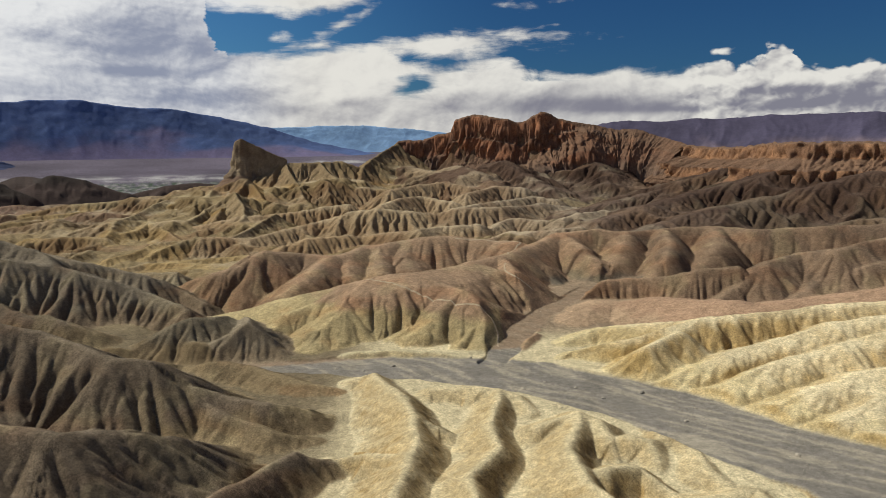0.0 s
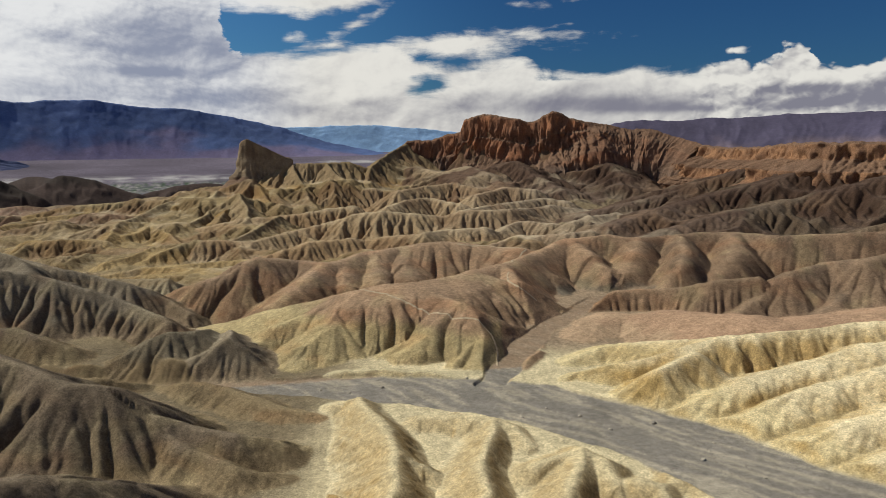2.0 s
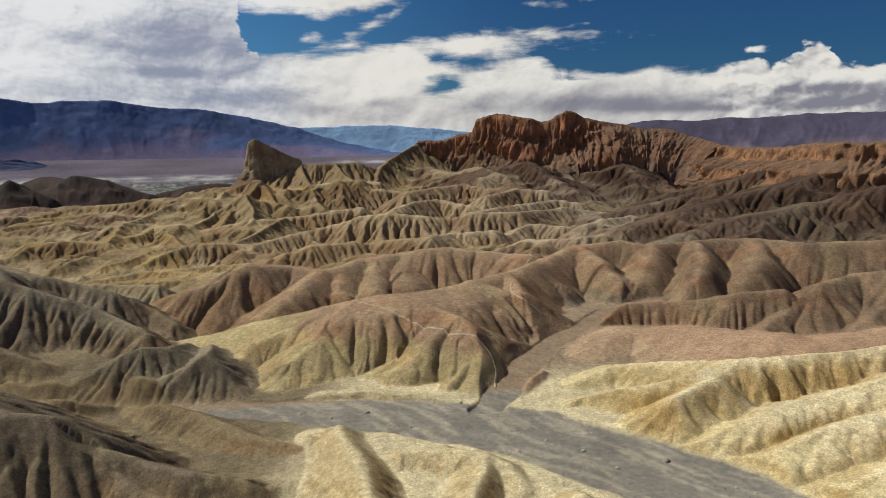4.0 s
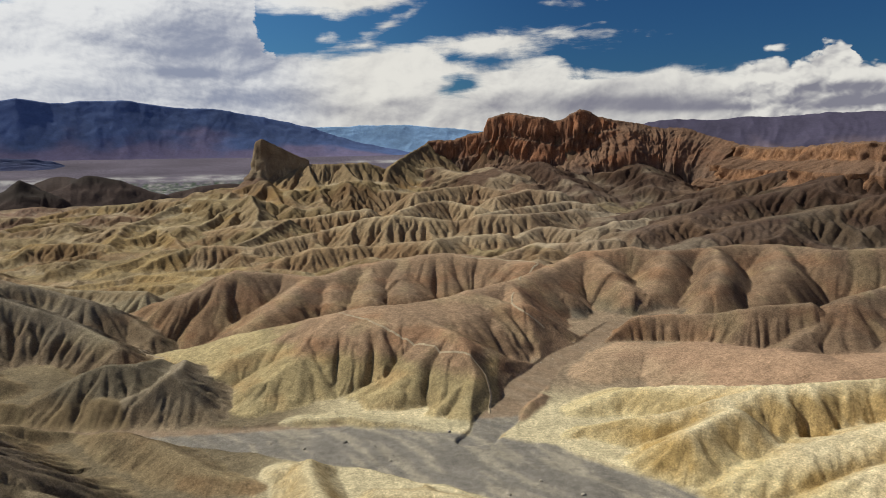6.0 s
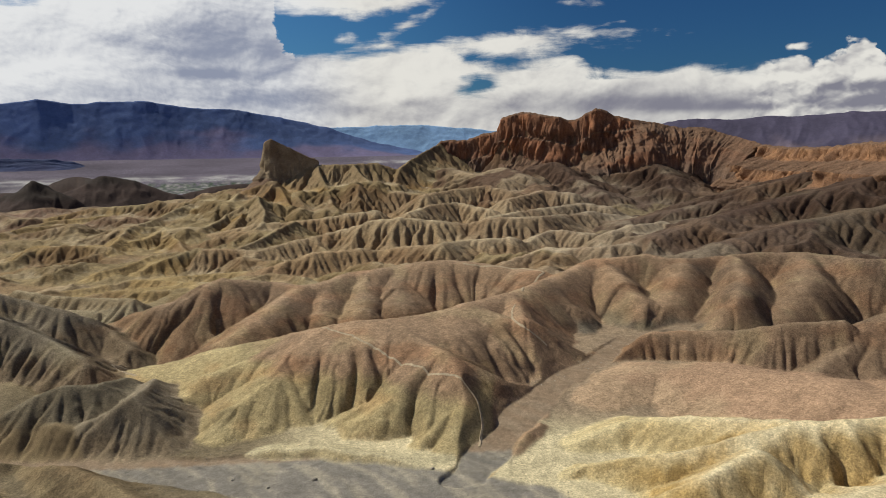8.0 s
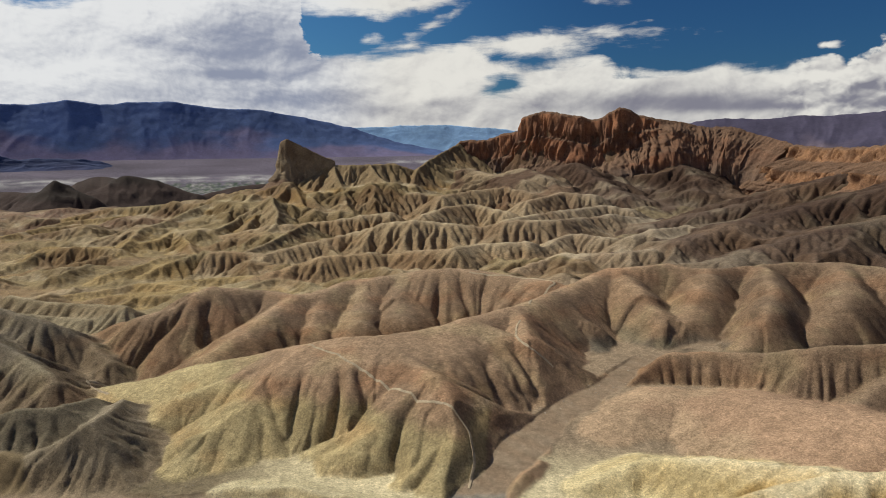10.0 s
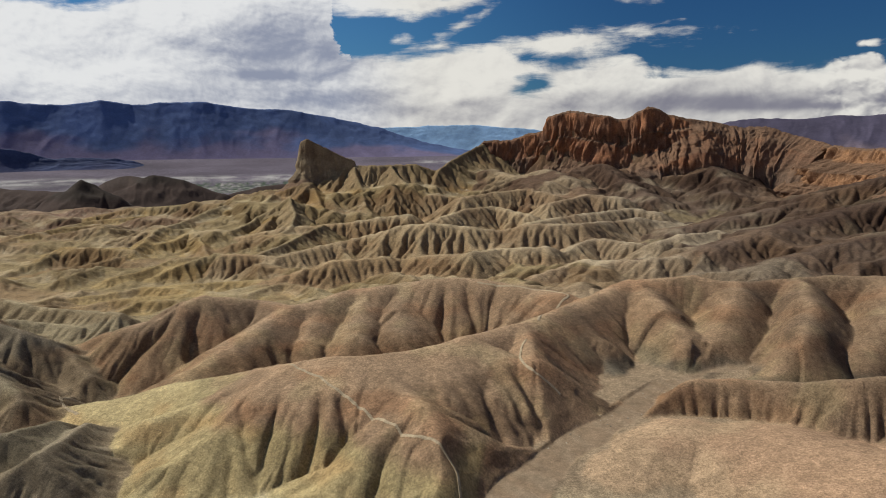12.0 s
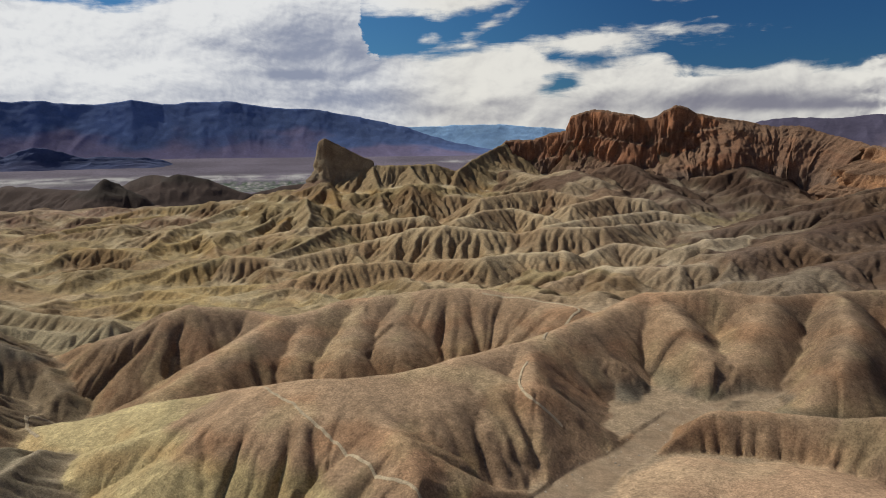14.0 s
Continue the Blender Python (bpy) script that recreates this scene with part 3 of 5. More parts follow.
ridge("ochre_ridge", [(-324, 480, -24.1), (-308, 500, -20.0), (-298, 525, -20.4), (-277, 545, -15.9)], sl=0.55, rd=5, flute=0.55, fw=10)
# crests of the ochre field
ridge("ochre_ridge", [(-154, 624, 0.0), (-156, 577, -3.0), (-160, 545, -6.0), (-165, 517, -8.0), (-201, 518, -9.0), (-216, 508, -10.0), (-219, 481, -12.0), (-230, 464, -14.0)], sl=0.52, rd=2.5, flute=0.6, fw=11)
ridge("ochre_ridge", [(-303, 798, -2.0), (-352, 790, -10.0), (-396, 807, -13.0), (-419, 769, -15.0), (-455, 754, -17.0), (-461, 710, -19.0)], sl=0.50, rd=2.5, flute=0.6, fw=11)
ridge("ochre_ridge", [(-276, 640, -9.0), (-269, 600, -12.0), (-286, 580, -15.0), (-326, 582, -17.0), (-361, 589, -18.0)], sl=0.50, rd=2.5, flute=0.6, fw=11)
ridge("ochre_ridge", [(-86, 423, -6.0), (-111, 441, -8.0), (-120, 418, -9.0), (-131, 416, -10.0), (-162, 431, -11.0), (-193, 439, -13.0), (-209, 427, -15.0), (-226, 415, -16.0)], sl=0.50, rd=2.5, flute=0.6, fw=11)
ridge("ochre_ridge", [(-276, 640, -9.0), (-235, 582, -11.0), (-209, 541, -13.0)], sl=0.55, rd=2.5, flute=0.6, fw=11)
ridge("ochre_ridge", [(-157, 406, -11.0), (-172, 405, -12.0), (-172, 383, -14.0)], sl=0.55, rd=2.5, flute=0.6, fw=11)
ridge("ochre_ridge", [(-257, 765, 12.0), (-249, 718, 2.0), (-236, 676, -4.0), (-238, 635, -9.0)], sl=0.55, rd=2.5, flute=0.6, fw=11)
ridge("ochre_ridge", [(-216, 709, 14.0), (-199, 678, 4.0), (-184, 633, -3.0), (-181, 584, -8.0)], sl=0.55, rd=2.5, flute=0.6, fw=11)
ridge("beacon_spur", [(-221, 770, 21.6), (-222, 720, 5.2), (-218, 660, -3.7)], sl=0.5, rd=2, flute=0.5, fw=14)
ridge("beacon_spur", [(-213, 765, 19.2), (-188, 720, 4.2), (-172, 690, -6.2)], sl=0.5, rd=2, flute=0.5, fw=14)
ridge("beacon_spur", [(-242, 790, 20.2), (-274, 770, 5.4), (-296, 740, -3.6), (-310, 690, -14.6)], sl=0.5, rd=2, flute=0.5, fw=14)
ridge("beacon_spur", [(-193, 822, 39.8), (-156, 821, 40.6), (-122, 836, 41.5), (-98, 840, 33.7)], sl=0.58, rd=3, flute=0.5, fw=16)
ridge("beacon_spur", [(-185, 815, 38.9), (-165, 770, 19.5), (-138, 735, 5.2)], sl=0.58, rd=2, flute=0.5, fw=14)
ridge("beacon_spur", [(-145, 815, 40.3), (-118, 775, 22.5), (-98, 750, 11.0)], sl=0.58, rd=2, flute=0.5, fw=14)
ridge("beacon_spur", [(-97, 830, 34.1), (-90, 860, 42.1), (-74, 930, 55.3), (-61, 962, 63.2)], sl=0.58, rd=3, flute=0.5, fw=16)
ridge("beacon", [(-246, 815, 39.7), (-244, 822, 58.8), (-237, 824, 66.0), (-225, 824, 60.0), (-209, 823, 51.6), (-193, 822, 44.5)], sl=1.75, rd=1.0, flute=0.35, fw=12, of='beacon')
ridge("red_cliff", [(-75, 965, 52.1), (-61, 962, 63.8), (-27, 958, 65.2), (-6, 950, 72.5), (12, 945, 75.0), (17, 938, 93.0), (43, 933, 99.0)], sl=1.5, rd=3, flute=0.6, fw=12, of='cathedral')
ridge("red_cliff", [(43, 933, 99.0), (67, 915, 94.3), (84, 905, 91.3), (95, 906, 87.5), (108, 902, 88.9), (114, 901, 95.3), (126, 898, 101.2), (138, 898, 97.6), (148, 897, 92.2), (171, 894, 87.1), (193, 892, 84.3), (221, 890, 78.0), (245, 883, 78.7), (272, 866, 68.8), (294, 831, 59.5)], sl=1.5, rd=3, flute=0.6, fw=12, of='cathedral')
ridge("orange_cliff", [(288, 839, 60.5), (298, 809, 58), (300, 770, 57), (306, 700, 58.5), (284, 600, 62.6), (282, 560, 63.5), (330, 520, 64.0), (380, 440, 66.0)], sl=1.1, rd=4, flute=0.6, fw=12)
ridge("umber_slope", [(113, 470, 12.4), (142, 490, 18.3), (169, 510, 21.8), (198, 530, 26.9), (250, 540, 38.0), (300, 560, 52.0)], sl=0.36, rd=12, flute=0.2, fw=11, of='umber')
ridge("umber_slope", [(116, 600, 4.5), (150, 610, 11.0), (185, 620, 18.4), (216, 630, 27.7), (240, 640, 33.9), (290, 640, 50.0)], sl=0.36, rd=12, flute=0.2, fw=11, of='umber')
ridge("umber_slope", [(131, 830, 19.1), (167, 790, 11.8), (189, 780, 15.5), (217, 760, 14.0)], sl=0.36, rd=12, flute=0.2, fw=11, of='umber')
ridge("umber_slope", [(20, 860, 33.8), (43, 800, 27.7), (53, 770, 19.5)], sl=0.36, rd=12, flute=0.2, fw=11, of='umber')
ridge("umber_slope", [(77, 850, 40.4), (97, 810, 26.6), (113, 760, 15.9)], sl=0.36, rd=12, flute=0.2, fw=11, of='umber')
ridge("umber_slope", [(123, 420, 10.9), (147, 440, 14.3), (168, 450, 19.7), (220, 470, 26.0), (300, 480, 44.0)], sl=0.36, rd=12, flute=0.2, fw=11, of='umber')
ridge("umber_slope", [(187, 850, 41.0), (197, 800, 27.2), (172, 770, 11.0)], sl=0.36, rd=12, flute=0.2, fw=11, of='umber')
ridge("umber_slope", [(-42, 880, 32.4), (-8, 830, 26.1), (22, 780, 25.4)], sl=0.36, rd=12, flute=0.2, fw=11, of='umber')
ridge("far_hill", [(-760, 1085, -26.0), (-722, 1078, -13.0), (-708, 1075, 4.0), (-694, 1075, -6.0), (-670, 1073, -13.0), (-641, 1070, -22.0)], sl=0.62, rd=3, flute=0.5, fw=22)
ridge("far_hill", [(-959, 1440, -53.2), (-904, 1465, -13.6), (-835, 1465, -3.2), (-772, 1470, -19.9), (-687, 1480, -48.7)], sl=0.5, rd=14, flute=0.55, fw=30)
ridge("far_hill", [(-684, 1500, -53.9), (-613, 1520, -35.8), (-556, 1540, -30.3), (-485, 1560, -36.9)], sl=0.45, rd=14, flute=0.55, fw=30)
ridge("far_hill", [(-1108, 1300, -25.0), (-1012, 1280, -30.3), (-887, 1250, -29.8)], sl=0.45, rd=14, flute=0.55, fw=30)

# the cores of the cliffs, which lie under their walls: distance out from the crest, and the drop there
CLIFF = {"red_cliff": ((0, 6, 14, 30, 45, 120), (9, 28, 50, 62, 72, 95)),
         "orange_cliff": ((0, 6, 14, 30, 45, 120), (6, 17, 28, 38, 46, 66)),
         "beacon": ((0, 6, 14, 24, 45, 120), (10, 40, 50, 57, 64, 120))}


def nearest(x, y, line, fall=0.0):
    """Distance to a polyline, and the height and place of its nearest point; with a fall, of the stretch that stands highest there."""
    best, far = np.full(x.shape, 1e9), np.zeros_like(x)
    cz, cx, cy, along, run = np.zeros_like(x), np.zeros_like(x), np.zeros_like(x), np.zeros_like(x), 0.0
    for p, q in zip(line[:-1], line[1:]):
        dx, dy = q[0] - p[0], q[1] - p[1]
        s = np.clip(((x - p[0]) * dx + (y - p[1]) * dy) / (dx * dx + dy * dy + 1e-9), 0, 1)
        ex, ey = p[0] + s * dx, p[1] + s * dy
        d = (x - ex) ** 2 + (y - ey) ** 2
        rank = fall * np.sqrt(d) - p[2] - s * (q[2] - p[2]) if fall else d
        hit = rank < best
        best, far = np.where(hit, rank, best), np.where(hit, d, far)
        cz, cx, cy = np.where(hit, p[2] + s * (q[2] - p[2]), cz), np.where(hit, ex, cx), np.where(hit, ey, cy)
        long = math.hypot(dx, dy)
        side = np.arctan2(np.abs((x - ex) * dy - (y - ey) * dx), (x - ex) * dx + (y - ey) * dy + 1e-9) - math.pi / 2
        along, run = np.where(hit, run + s * long - 7.0 * side, along), run + long
    return np.sqrt(far), cz, cx, cy, along


def land(x, y):
    """Height of the land at arrays of places, the number of the ridge kind that makes it (0: floor), and the height above the floor."""
    ground = floor_height(x, y)
    mid = smooth(320, 420, y) * (1 - smooth(900, 1200, np.hypot(x, y)))
    wx, wy = x + 9 * gnoise(x / 40, y / 40, 71), y + 9 * gnoise(x / 40, y / 40, 72)
    z = ground + 0.5 * fbm(x / 14, y / 14, 3, 5) + mid * (12 * billows((wx + 0.35 * wy) / 58, (wy - 0.35 * wx) / 70, 4, 21) - 5.0)
    kind = np.zeros(x.shape, np.int32)
    for number, (code, line, sl, rd, flute, fw, part_of, knee) in enumerate(RIDGES):
        reach = (line[:, 2].max() + (170 if code == "far_hill" else 32)) / max(sl, 0.3) + 10
        lo, hi = line.min(0) - reach, line.max(0) + reach
        box = np.nonzero((x > lo[0]) & (x < hi[0]) & (y > lo[1]) & (y < hi[1]))
        if not len(box[0]):
            continue
        bx, by = x[box], y[box]
        wob = fw * 0.18
        d, cz, cx, cy, along = nearest(bx + wob * gnoise(bx / (fw * 1.6), by / (fw * 1.6), 31), by + wob * gnoise(bx / (fw * 1.6), by / (fw * 1.6), 32), line, 0.0 if code in CLIFF or knee else sl)
        drop = sl * (np.sqrt(d * d + rd * rd) - rd)
        if code == "yellow_mound":
            drop = drop * (0.55 + 0.45 * smooth(-0.25, 0.45, (bx - cx) / (d + 1e-6)))
        start = np.full(d.shape, 0.3 * rd)
        if knee:
            front = smooth(-0.3, 0.5, (cy - by) / (d + 1e-6))
            out = d - knee[1] - 5 * gnoise(cx / 13, cy / 13, 42)
            brk = knee[0] * (np.sqrt(d * d + rd * rd) - rd) + (knee[2] - knee[0]) * (np.sqrt(out * out + 9) + out) / 2
            drop, start = drop + (brk - drop) * front, start + (0.6 * knee[1] - start) * front
        h = cz + 0.12 * rd * gnoise(cx / (fw * 0.9), cy / (fw * 0.9), 41) - drop
        if code == "far_hill":
            h = h + 13 * (ridged(bx / 75, by / 75, 5, 33) - 0.55) * smooth(1, 14, drop)
        rubble = {"umber_slope": 9.0, "tan_ridge": 2.5, "beacon_spur": 3.0, "ochre_ridge": 2.0}.get(code)
        if rubble:
            bend = 14 * gnoise(bx / 60, by / 60, 34)
            h = h + rubble * (ridged((bx + bend) / 46, (by - bend) / 40, 4, 35) - 0.5) * smooth(0.5, 7, drop)
        if code in CLIFF:
            ux, uy = (bx - cx) / (d + 1e-6), (by - cy) / (d + 1e-6)
            ox, oy = cx + ux * fw * 1.5, cy + uy * fw * 1.5
            n1 = np.abs(gnoise(ox / 26, oy / 26, 47))
            h = cz - np.interp(d + 8 * (0.4 - n1) * smooth(10, 30, d), *CLIFF[code])
        elif flute:
            ux, uy = (bx - cx) / (d + 1e-6), (by - cy) / (d + 1e-6)
            ox, oy = cx + ux * fw * 1.2 + d * 0.12 * gnoise(bx / fw, by / fw, 43), cy + uy * fw * 1.2 + d * 0.12 * gnoise(bx / fw, by / fw, 44)
            g = 1 - np.clip(np.abs(gnoise(ox / fw, oy / fw, 45)) * 2.0, 0, 1)
            g2 = 1 - np.clip(np.abs(gnoise(ox / fw * 2.3 + 7, oy / fw * 2.3, 46)) * 2.0, 0, 1)
            rib = 1 - np.abs(np.sin(math.pi / (1.15 * fw) * (along + 1.3 * fw * gnoise(ox / (2.2 * fw), oy / (2.2 * fw), 48) + 0.2 * d * gnoise(bx / (3 * fw), by / (3 * fw), 49))))
            rib = rib * rib * (0.5 + 0.9 * np.clip(0.5 + 1.2 * gnoise(along / (2.7 * fw), cz / 9, 50), 0, 1))
            h = h - flute * np.minimum(drop, 10) * smooth(start, start + 2 * rd, d) * (0.75 * rib + 0.25 * g + 0.2 * g2)
        old = z[box]
        k = 0.25 + rd * 0.06
        m = np.clip(0.5 + 0.5 * (h - old) / k, 0, 1)
        z[box] = old + (h - old) * m + k * m * (1 - m)
        kk = kind[box]
        kk[h > old] = number + 1
        kind[box] = kk
    # the dry wash and the gulch that joins it
    bed = np.zeros(x.shape)
    for line, wide in ((WASH, WASH_W), (GULCH, GULCH_W)):
        lo, hi = line.min(0) - 40, line.max(0) + 40
        box = np.nonzero((x > lo[0]) & (x < hi[0]) & (y > lo[1]) & (y < hi[1]))
        if not len(box[0]):
            continue
        bx, by = x[box], y[box]
        d, cz, cx, cy, _ = nearest(bx + 2.5 * gnoise(bx / 11, by / 11, 51), by + 2.5 * gnoise(bx / 11, by / 11, 52), line)
        hw = nearest(bx, by, np.column_stack([line[:, :2], wide]))[1] + 0.8 * gnoise(bx / 6, by / 6, 54)
        f = 1 - smooth(hw - 0.3, hw + 0.3, d)
        out = np.maximum(d - hw, 0)
        z[box] = z[box] + 0.6 * np.exp(-out / 8) * smooth(3, 1, z[box] - cz)
        z[box] = np.minimum(z[box], cz + 0.25 + 0.85 * out)
        z[box] = z[box] * (1 - f) + (cz + 0.10 * fbm(bx / 3, by / 3, 3, 53)) * f
        bed[box] = np.maximum(bed[box], f)
    kind[bed > 0.5] = len(RIDGES) + 1
    return z, kind, bed


WASH = np.array([(-150, 205, -3), (-95, 193, -1), (-70, 191, -0.5), (-45, 190, 0.4), (-28, 187, 1.2), (0, 182, 2.4), (24, 172, 3.6), (50, 148, 5), (62, 126, 6.5), (75, 108, 8), (100, 82, 9.5), (140, 50, 12)])
WASH_W = np.array([1, 1, 1.5, 5, 8, 10.5, 12, 13, 13, 14, 14, 14.0])
GULCH = np.array([(14, 186, 2.6), (22, 205, 3.8), (27, 218, 4.6), (36, 234, 5.5), (46, 248, 6), (56, 266, 6.6), (68, 276, 7.2), (82, 281, 8.5)])
GULCH_W = np.array([4, 4, 4.5, 4.5, 3.4, 2.4, 1.6, 1.0])

# one fan of ground round the flight line: fine ahead, coarse behind
HUB = np.array((12.0, -30.0))
turn = np.radians(np.concatenate([np.linspace(-180, -56, 40)[:-1], np.linspace(-56, -47, 30)[:-1], np.linspace(-47, 40, 1140), np.linspace(40, 50, 30)[1:], np.linspace(50, 180, 40)[1:]]))
away = np.concatenate([np.geomspace(4, 115, 16)[:-1], np.geomspace(115, 1150, 880), np.geomspace(1150, 1700, 90)[1:], np.geomspace(1700, 2900, 18)[1:], np.linspace(2900, 4100, 90)[1:], np.linspace(4100, 4990, 12)[1:]])
TT, AA = np.meshgrid(turn, away)
GX, GY = HUB[0] + AA * np.sin(TT), HUB[1] + AA * np.cos(TT)
GZ, GK, GB = land(GX, GY)


def carve(x0, x1, y0, y1, cell, rounds, strength, soften, limit, widen):
    """Rain cuts its gullies: water runs down the steepest way and wears its bed. Gives the grid and how much it takes away."""
    xs, ys = np.arange(x0, x1, cell), np.arange(y0, y1, cell)
    X, Y = np.meshgrid(xs, ys)
    start, kind, bed = land(X, Y)
    rng = np.random.default_rng(5)
    h = start + rng.normal(0, 0.12 * cell, X.shape)
    ny, nx = X.shape
    idx = np.arange(ny * nx).reshape(ny, nx)
    hard = np.ones(X.shape)
    tough = {"dark_hill": 1.0, "grey_hill": 1.3, "grey_cone": 1.5, "trail_ridge": 0.3, "brown_ridge": 0.5, "brown_spur": 0.3, "umber_slope": 0.6, "tan_ridge": 0.7, "yellow_hill": 0.9, "yellow_mound": 0.8, "red_mesa": 0.25, "red_cliff": 0.3, "orange_cliff": 0.3, "beacon": 0.3}
    for number, r in enumerate(RIDGES):
        hard[kind == number + 1] = tough.get(r[0], 1.0)
    hard *= 1 - np.clip(bed * 1.5, 0, 1)
    steps = [(a, b) for a in (-1, 0, 1) for b in (-1, 0, 1) if a or b]
    for turn_no in range(rounds):
        rec, steep = idx.copy(), np.zeros(X.shape)
        for a, b in steps:
            ya, yb, xa, xb = max(0, -a), ny - max(0, a), max(0, -b), nx - max(0, b)
            here, there = h[ya:yb, xa:xb], h[ya + a:yb + a, xa + b:xb + b]
            s = (here - there) / (cell * math.hypot(a, b)) * (0.75 + 0.5 * rng.random(here.shape))
            better = s > steep[ya:yb, xa:xb]
            rec[ya:yb, xa:xb][better] = idx[ya + a:yb + a, xa + b:xb + b][better]
            steep[ya:yb, xa:xb][better] = s[better]
        order = np.argsort(h.ravel())
        flow = [cell * cell] * (ny * nx)
        to = rec.ravel().tolist()
        up = order.tolist()
        for i in reversed(up):
            j = to[i]
            if j != i:
                flow[j] += flow[i]
        wear = (strength / cell * np.sqrt(np.minimum(np.array(flow), 900.0)) * hard.ravel()).tolist()
        flat_h = h.ravel().tolist()
        for i in up:
            j = to[i]
            if j != i:
                k = wear[i]
                flat_h[i] = (flat_h[i] + k * flat_h[j]) / (1 + k)
        h = np.array(flat_h).reshape(ny, nx)
        for _ in range(2):
            h[1:-1, 1:-1] += soften * (h[2:, 1:-1] + h[:-2, 1:-1] + h[1:-1, 2:] + h[1:-1, :-2] - 4 * h[1:-1, 1:-1])
    dz = np.maximum(h - start, -limit)
    for _ in range(widen):
        dz[1:-1, 1:-1] = (dz[1:-1, 1:-1] * 4 + dz[2:, 1:-1] + dz[:-2, 1:-1] + dz[1:-1, 2:] + dz[1:-1, :-2]) / 8
    rim = np.minimum(np.minimum(X - x0, x1 - X), np.minimum(Y - y0, y1 - Y))
    return dz * smooth(0, 12, rim) * (1 - bed), x0, y0, cell


def sample(grid, x, y):
    """A carved grid's change at arrays of places; nothing outside it."""
    g, x0, y0, cell = grid
    u, v = (x - x0) / cell, (y - y0) / cell
    inside = (u >= 0) & (v >= 0) & (u < g.shape[1] - 1.01) & (v < g.shape[0] - 1.01)
    u, v = np.clip(u, 0, g.shape[1] - 1.01), np.clip(v, 0, g.shape[0] - 1.01)
    i, j = u.astype(int), v.astype(int)
    a, b = u - i, v - j
    return np.where(inside, (g[j, i] * (1 - a) + g[j, i + 1] * a) * (1 - b) + (g[j + 1, i] * (1 - a) + g[j + 1, i + 1] * a) * b, 0)


NEAR_CUT = carve(-185, 200, 85, 400, 0.7, 6, 0.1, 0.02, 3.2, 1)
FAR_CUT = carve(-600, 430, 350, 1000, 1.5, 6, 0.22, 0.01, 9.0, 0)
nearby = 1 - smooth(360, 388, GY)
GZ = GZ + sample(NEAR_CUT, GX, GY) * nearby + sample(FAR_CUT, GX, GY) * (1 - nearby)
close = 1 - smooth(250, 520, np.hypot(GX, GY))
GZ = GZ + (1 - GB) * close * (0.22 * np.abs(gnoise(GX / 3.1, GY / 3.1, 57)) + 0.25 * gnoise(GX / 7, GY / 7, 56)) + 0.03 * GB * gnoise(GX / 0.8, GY / 0.8, 59)

# what stands too steep for clay slumps
for _ in range(5):
    over = smooth(1.5, 2.4, np.hypot(np.gradient(GZ, axis=0) / np.gradient(AA, axis=0), np.gradient(GZ, axis=1) / (AA * np.gradient(TT, axis=1)))) * (GY < 330) * (GY > 90)
    calm = GZ.copy()
    calm[1:-1, 1:-1] = (GZ[2:, 1:-1] + GZ[:-2, 1:-1] + GZ[1:-1, 2:] + GZ[1:-1, :-2]) / 4
    over[1:-1, 1:-1] = np.maximum(over[1:-1, 1:-1], 0.8 * np.maximum(np.maximum(over[2:, 1:-1], over[:-2, 1:-1]), np.maximum(over[1:-1, 2:], over[1:-1, :-2])))
    GZ = GZ + (calm - GZ) * over

# clay colours: upper beds, lower beds, height of the change
PAINT = {
    "floor": ((0.36, 0.29, 0.17), (0.36, 0.29, 0.17), 0),
    # dark mud, with a cloud shadow over these hills painted into it
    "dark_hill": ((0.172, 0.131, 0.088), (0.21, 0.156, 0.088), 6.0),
    "yellow_mound": ((0.50, 0.41, 0.245), (0.51, 0.43, 0.27), 4.0),
    "yellow_hill": ((0.60, 0.50, 0.31), (0.54, 0.44, 0.245), 9.0),
    "red_mesa": ((0.35, 0.225, 0.142), (0.37, 0.255, 0.16), 8.0),
    "brown_ridge": ((0.285, 0.192, 0.12), (0.26, 0.165, 0.095), 8.0),
    "trail_ridge": ((0.295, 0.195, 0.12), (0.37, 0.29, 0.15), 9.0),
    "brown_spur": ((0.285, 0.188, 0.115), (0.155, 0.125, 0.09), 9.5),
    "pale_bank": ((0.46, 0.39, 0.24), (0.46, 0.39, 0.24), 3.0),
    # the three greys are also lowered for the painted cloud shadow
    "grey_cone": ((0.22, 0.178, 0.122), (0.22, 0.168, 0.108), 3.0),
    "grey_ridge": ((0.175, 0.143, 0.095), (0.19, 0.143, 0.085), 4.0),
    "grey_hill": ((0.215, 0.175, 0.122), (0.21, 0.155, 0.098), 6.0),
    "tan_ridge": ((0.385, 0.307, 0.213), (0.315, 0.228, 0.145), -2.0),
    "ochre_ridge": ((0.295, 0.238, 0.15), (0.295, 0.216, 0.112), -12.0),
    "beacon_spur": ((0.26, 0.205, 0.13), (0.29, 0.20, 0.095), 15.0),
    "beacon": ((0.22, 0.165, 0.105), (0.27, 0.21, 0.125), 30.0),
    "red_cliff": ((0.15, 0.088, 0.056), (0.11, 0.075, 0.055), 50.0),
    "orange_cliff": ((0.18, 0.11, 0.068), (0.13, 0.085, 0.058), 40.0),
    # brown earth, made darker by a cloud shadow painted into its colour
    "umber_slope": ((0.095, 0.06, 0.043), (0.135, 0.092, 0.067), 18.0),
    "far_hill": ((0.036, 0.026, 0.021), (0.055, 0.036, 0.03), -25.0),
    "wash": ((0.2, 0.178, 0.15), (0.2, 0.178, 0.15), 0.0),
}
ORDER = ["floor"] + [r[0] for r in RIDGES] + ["wash"]


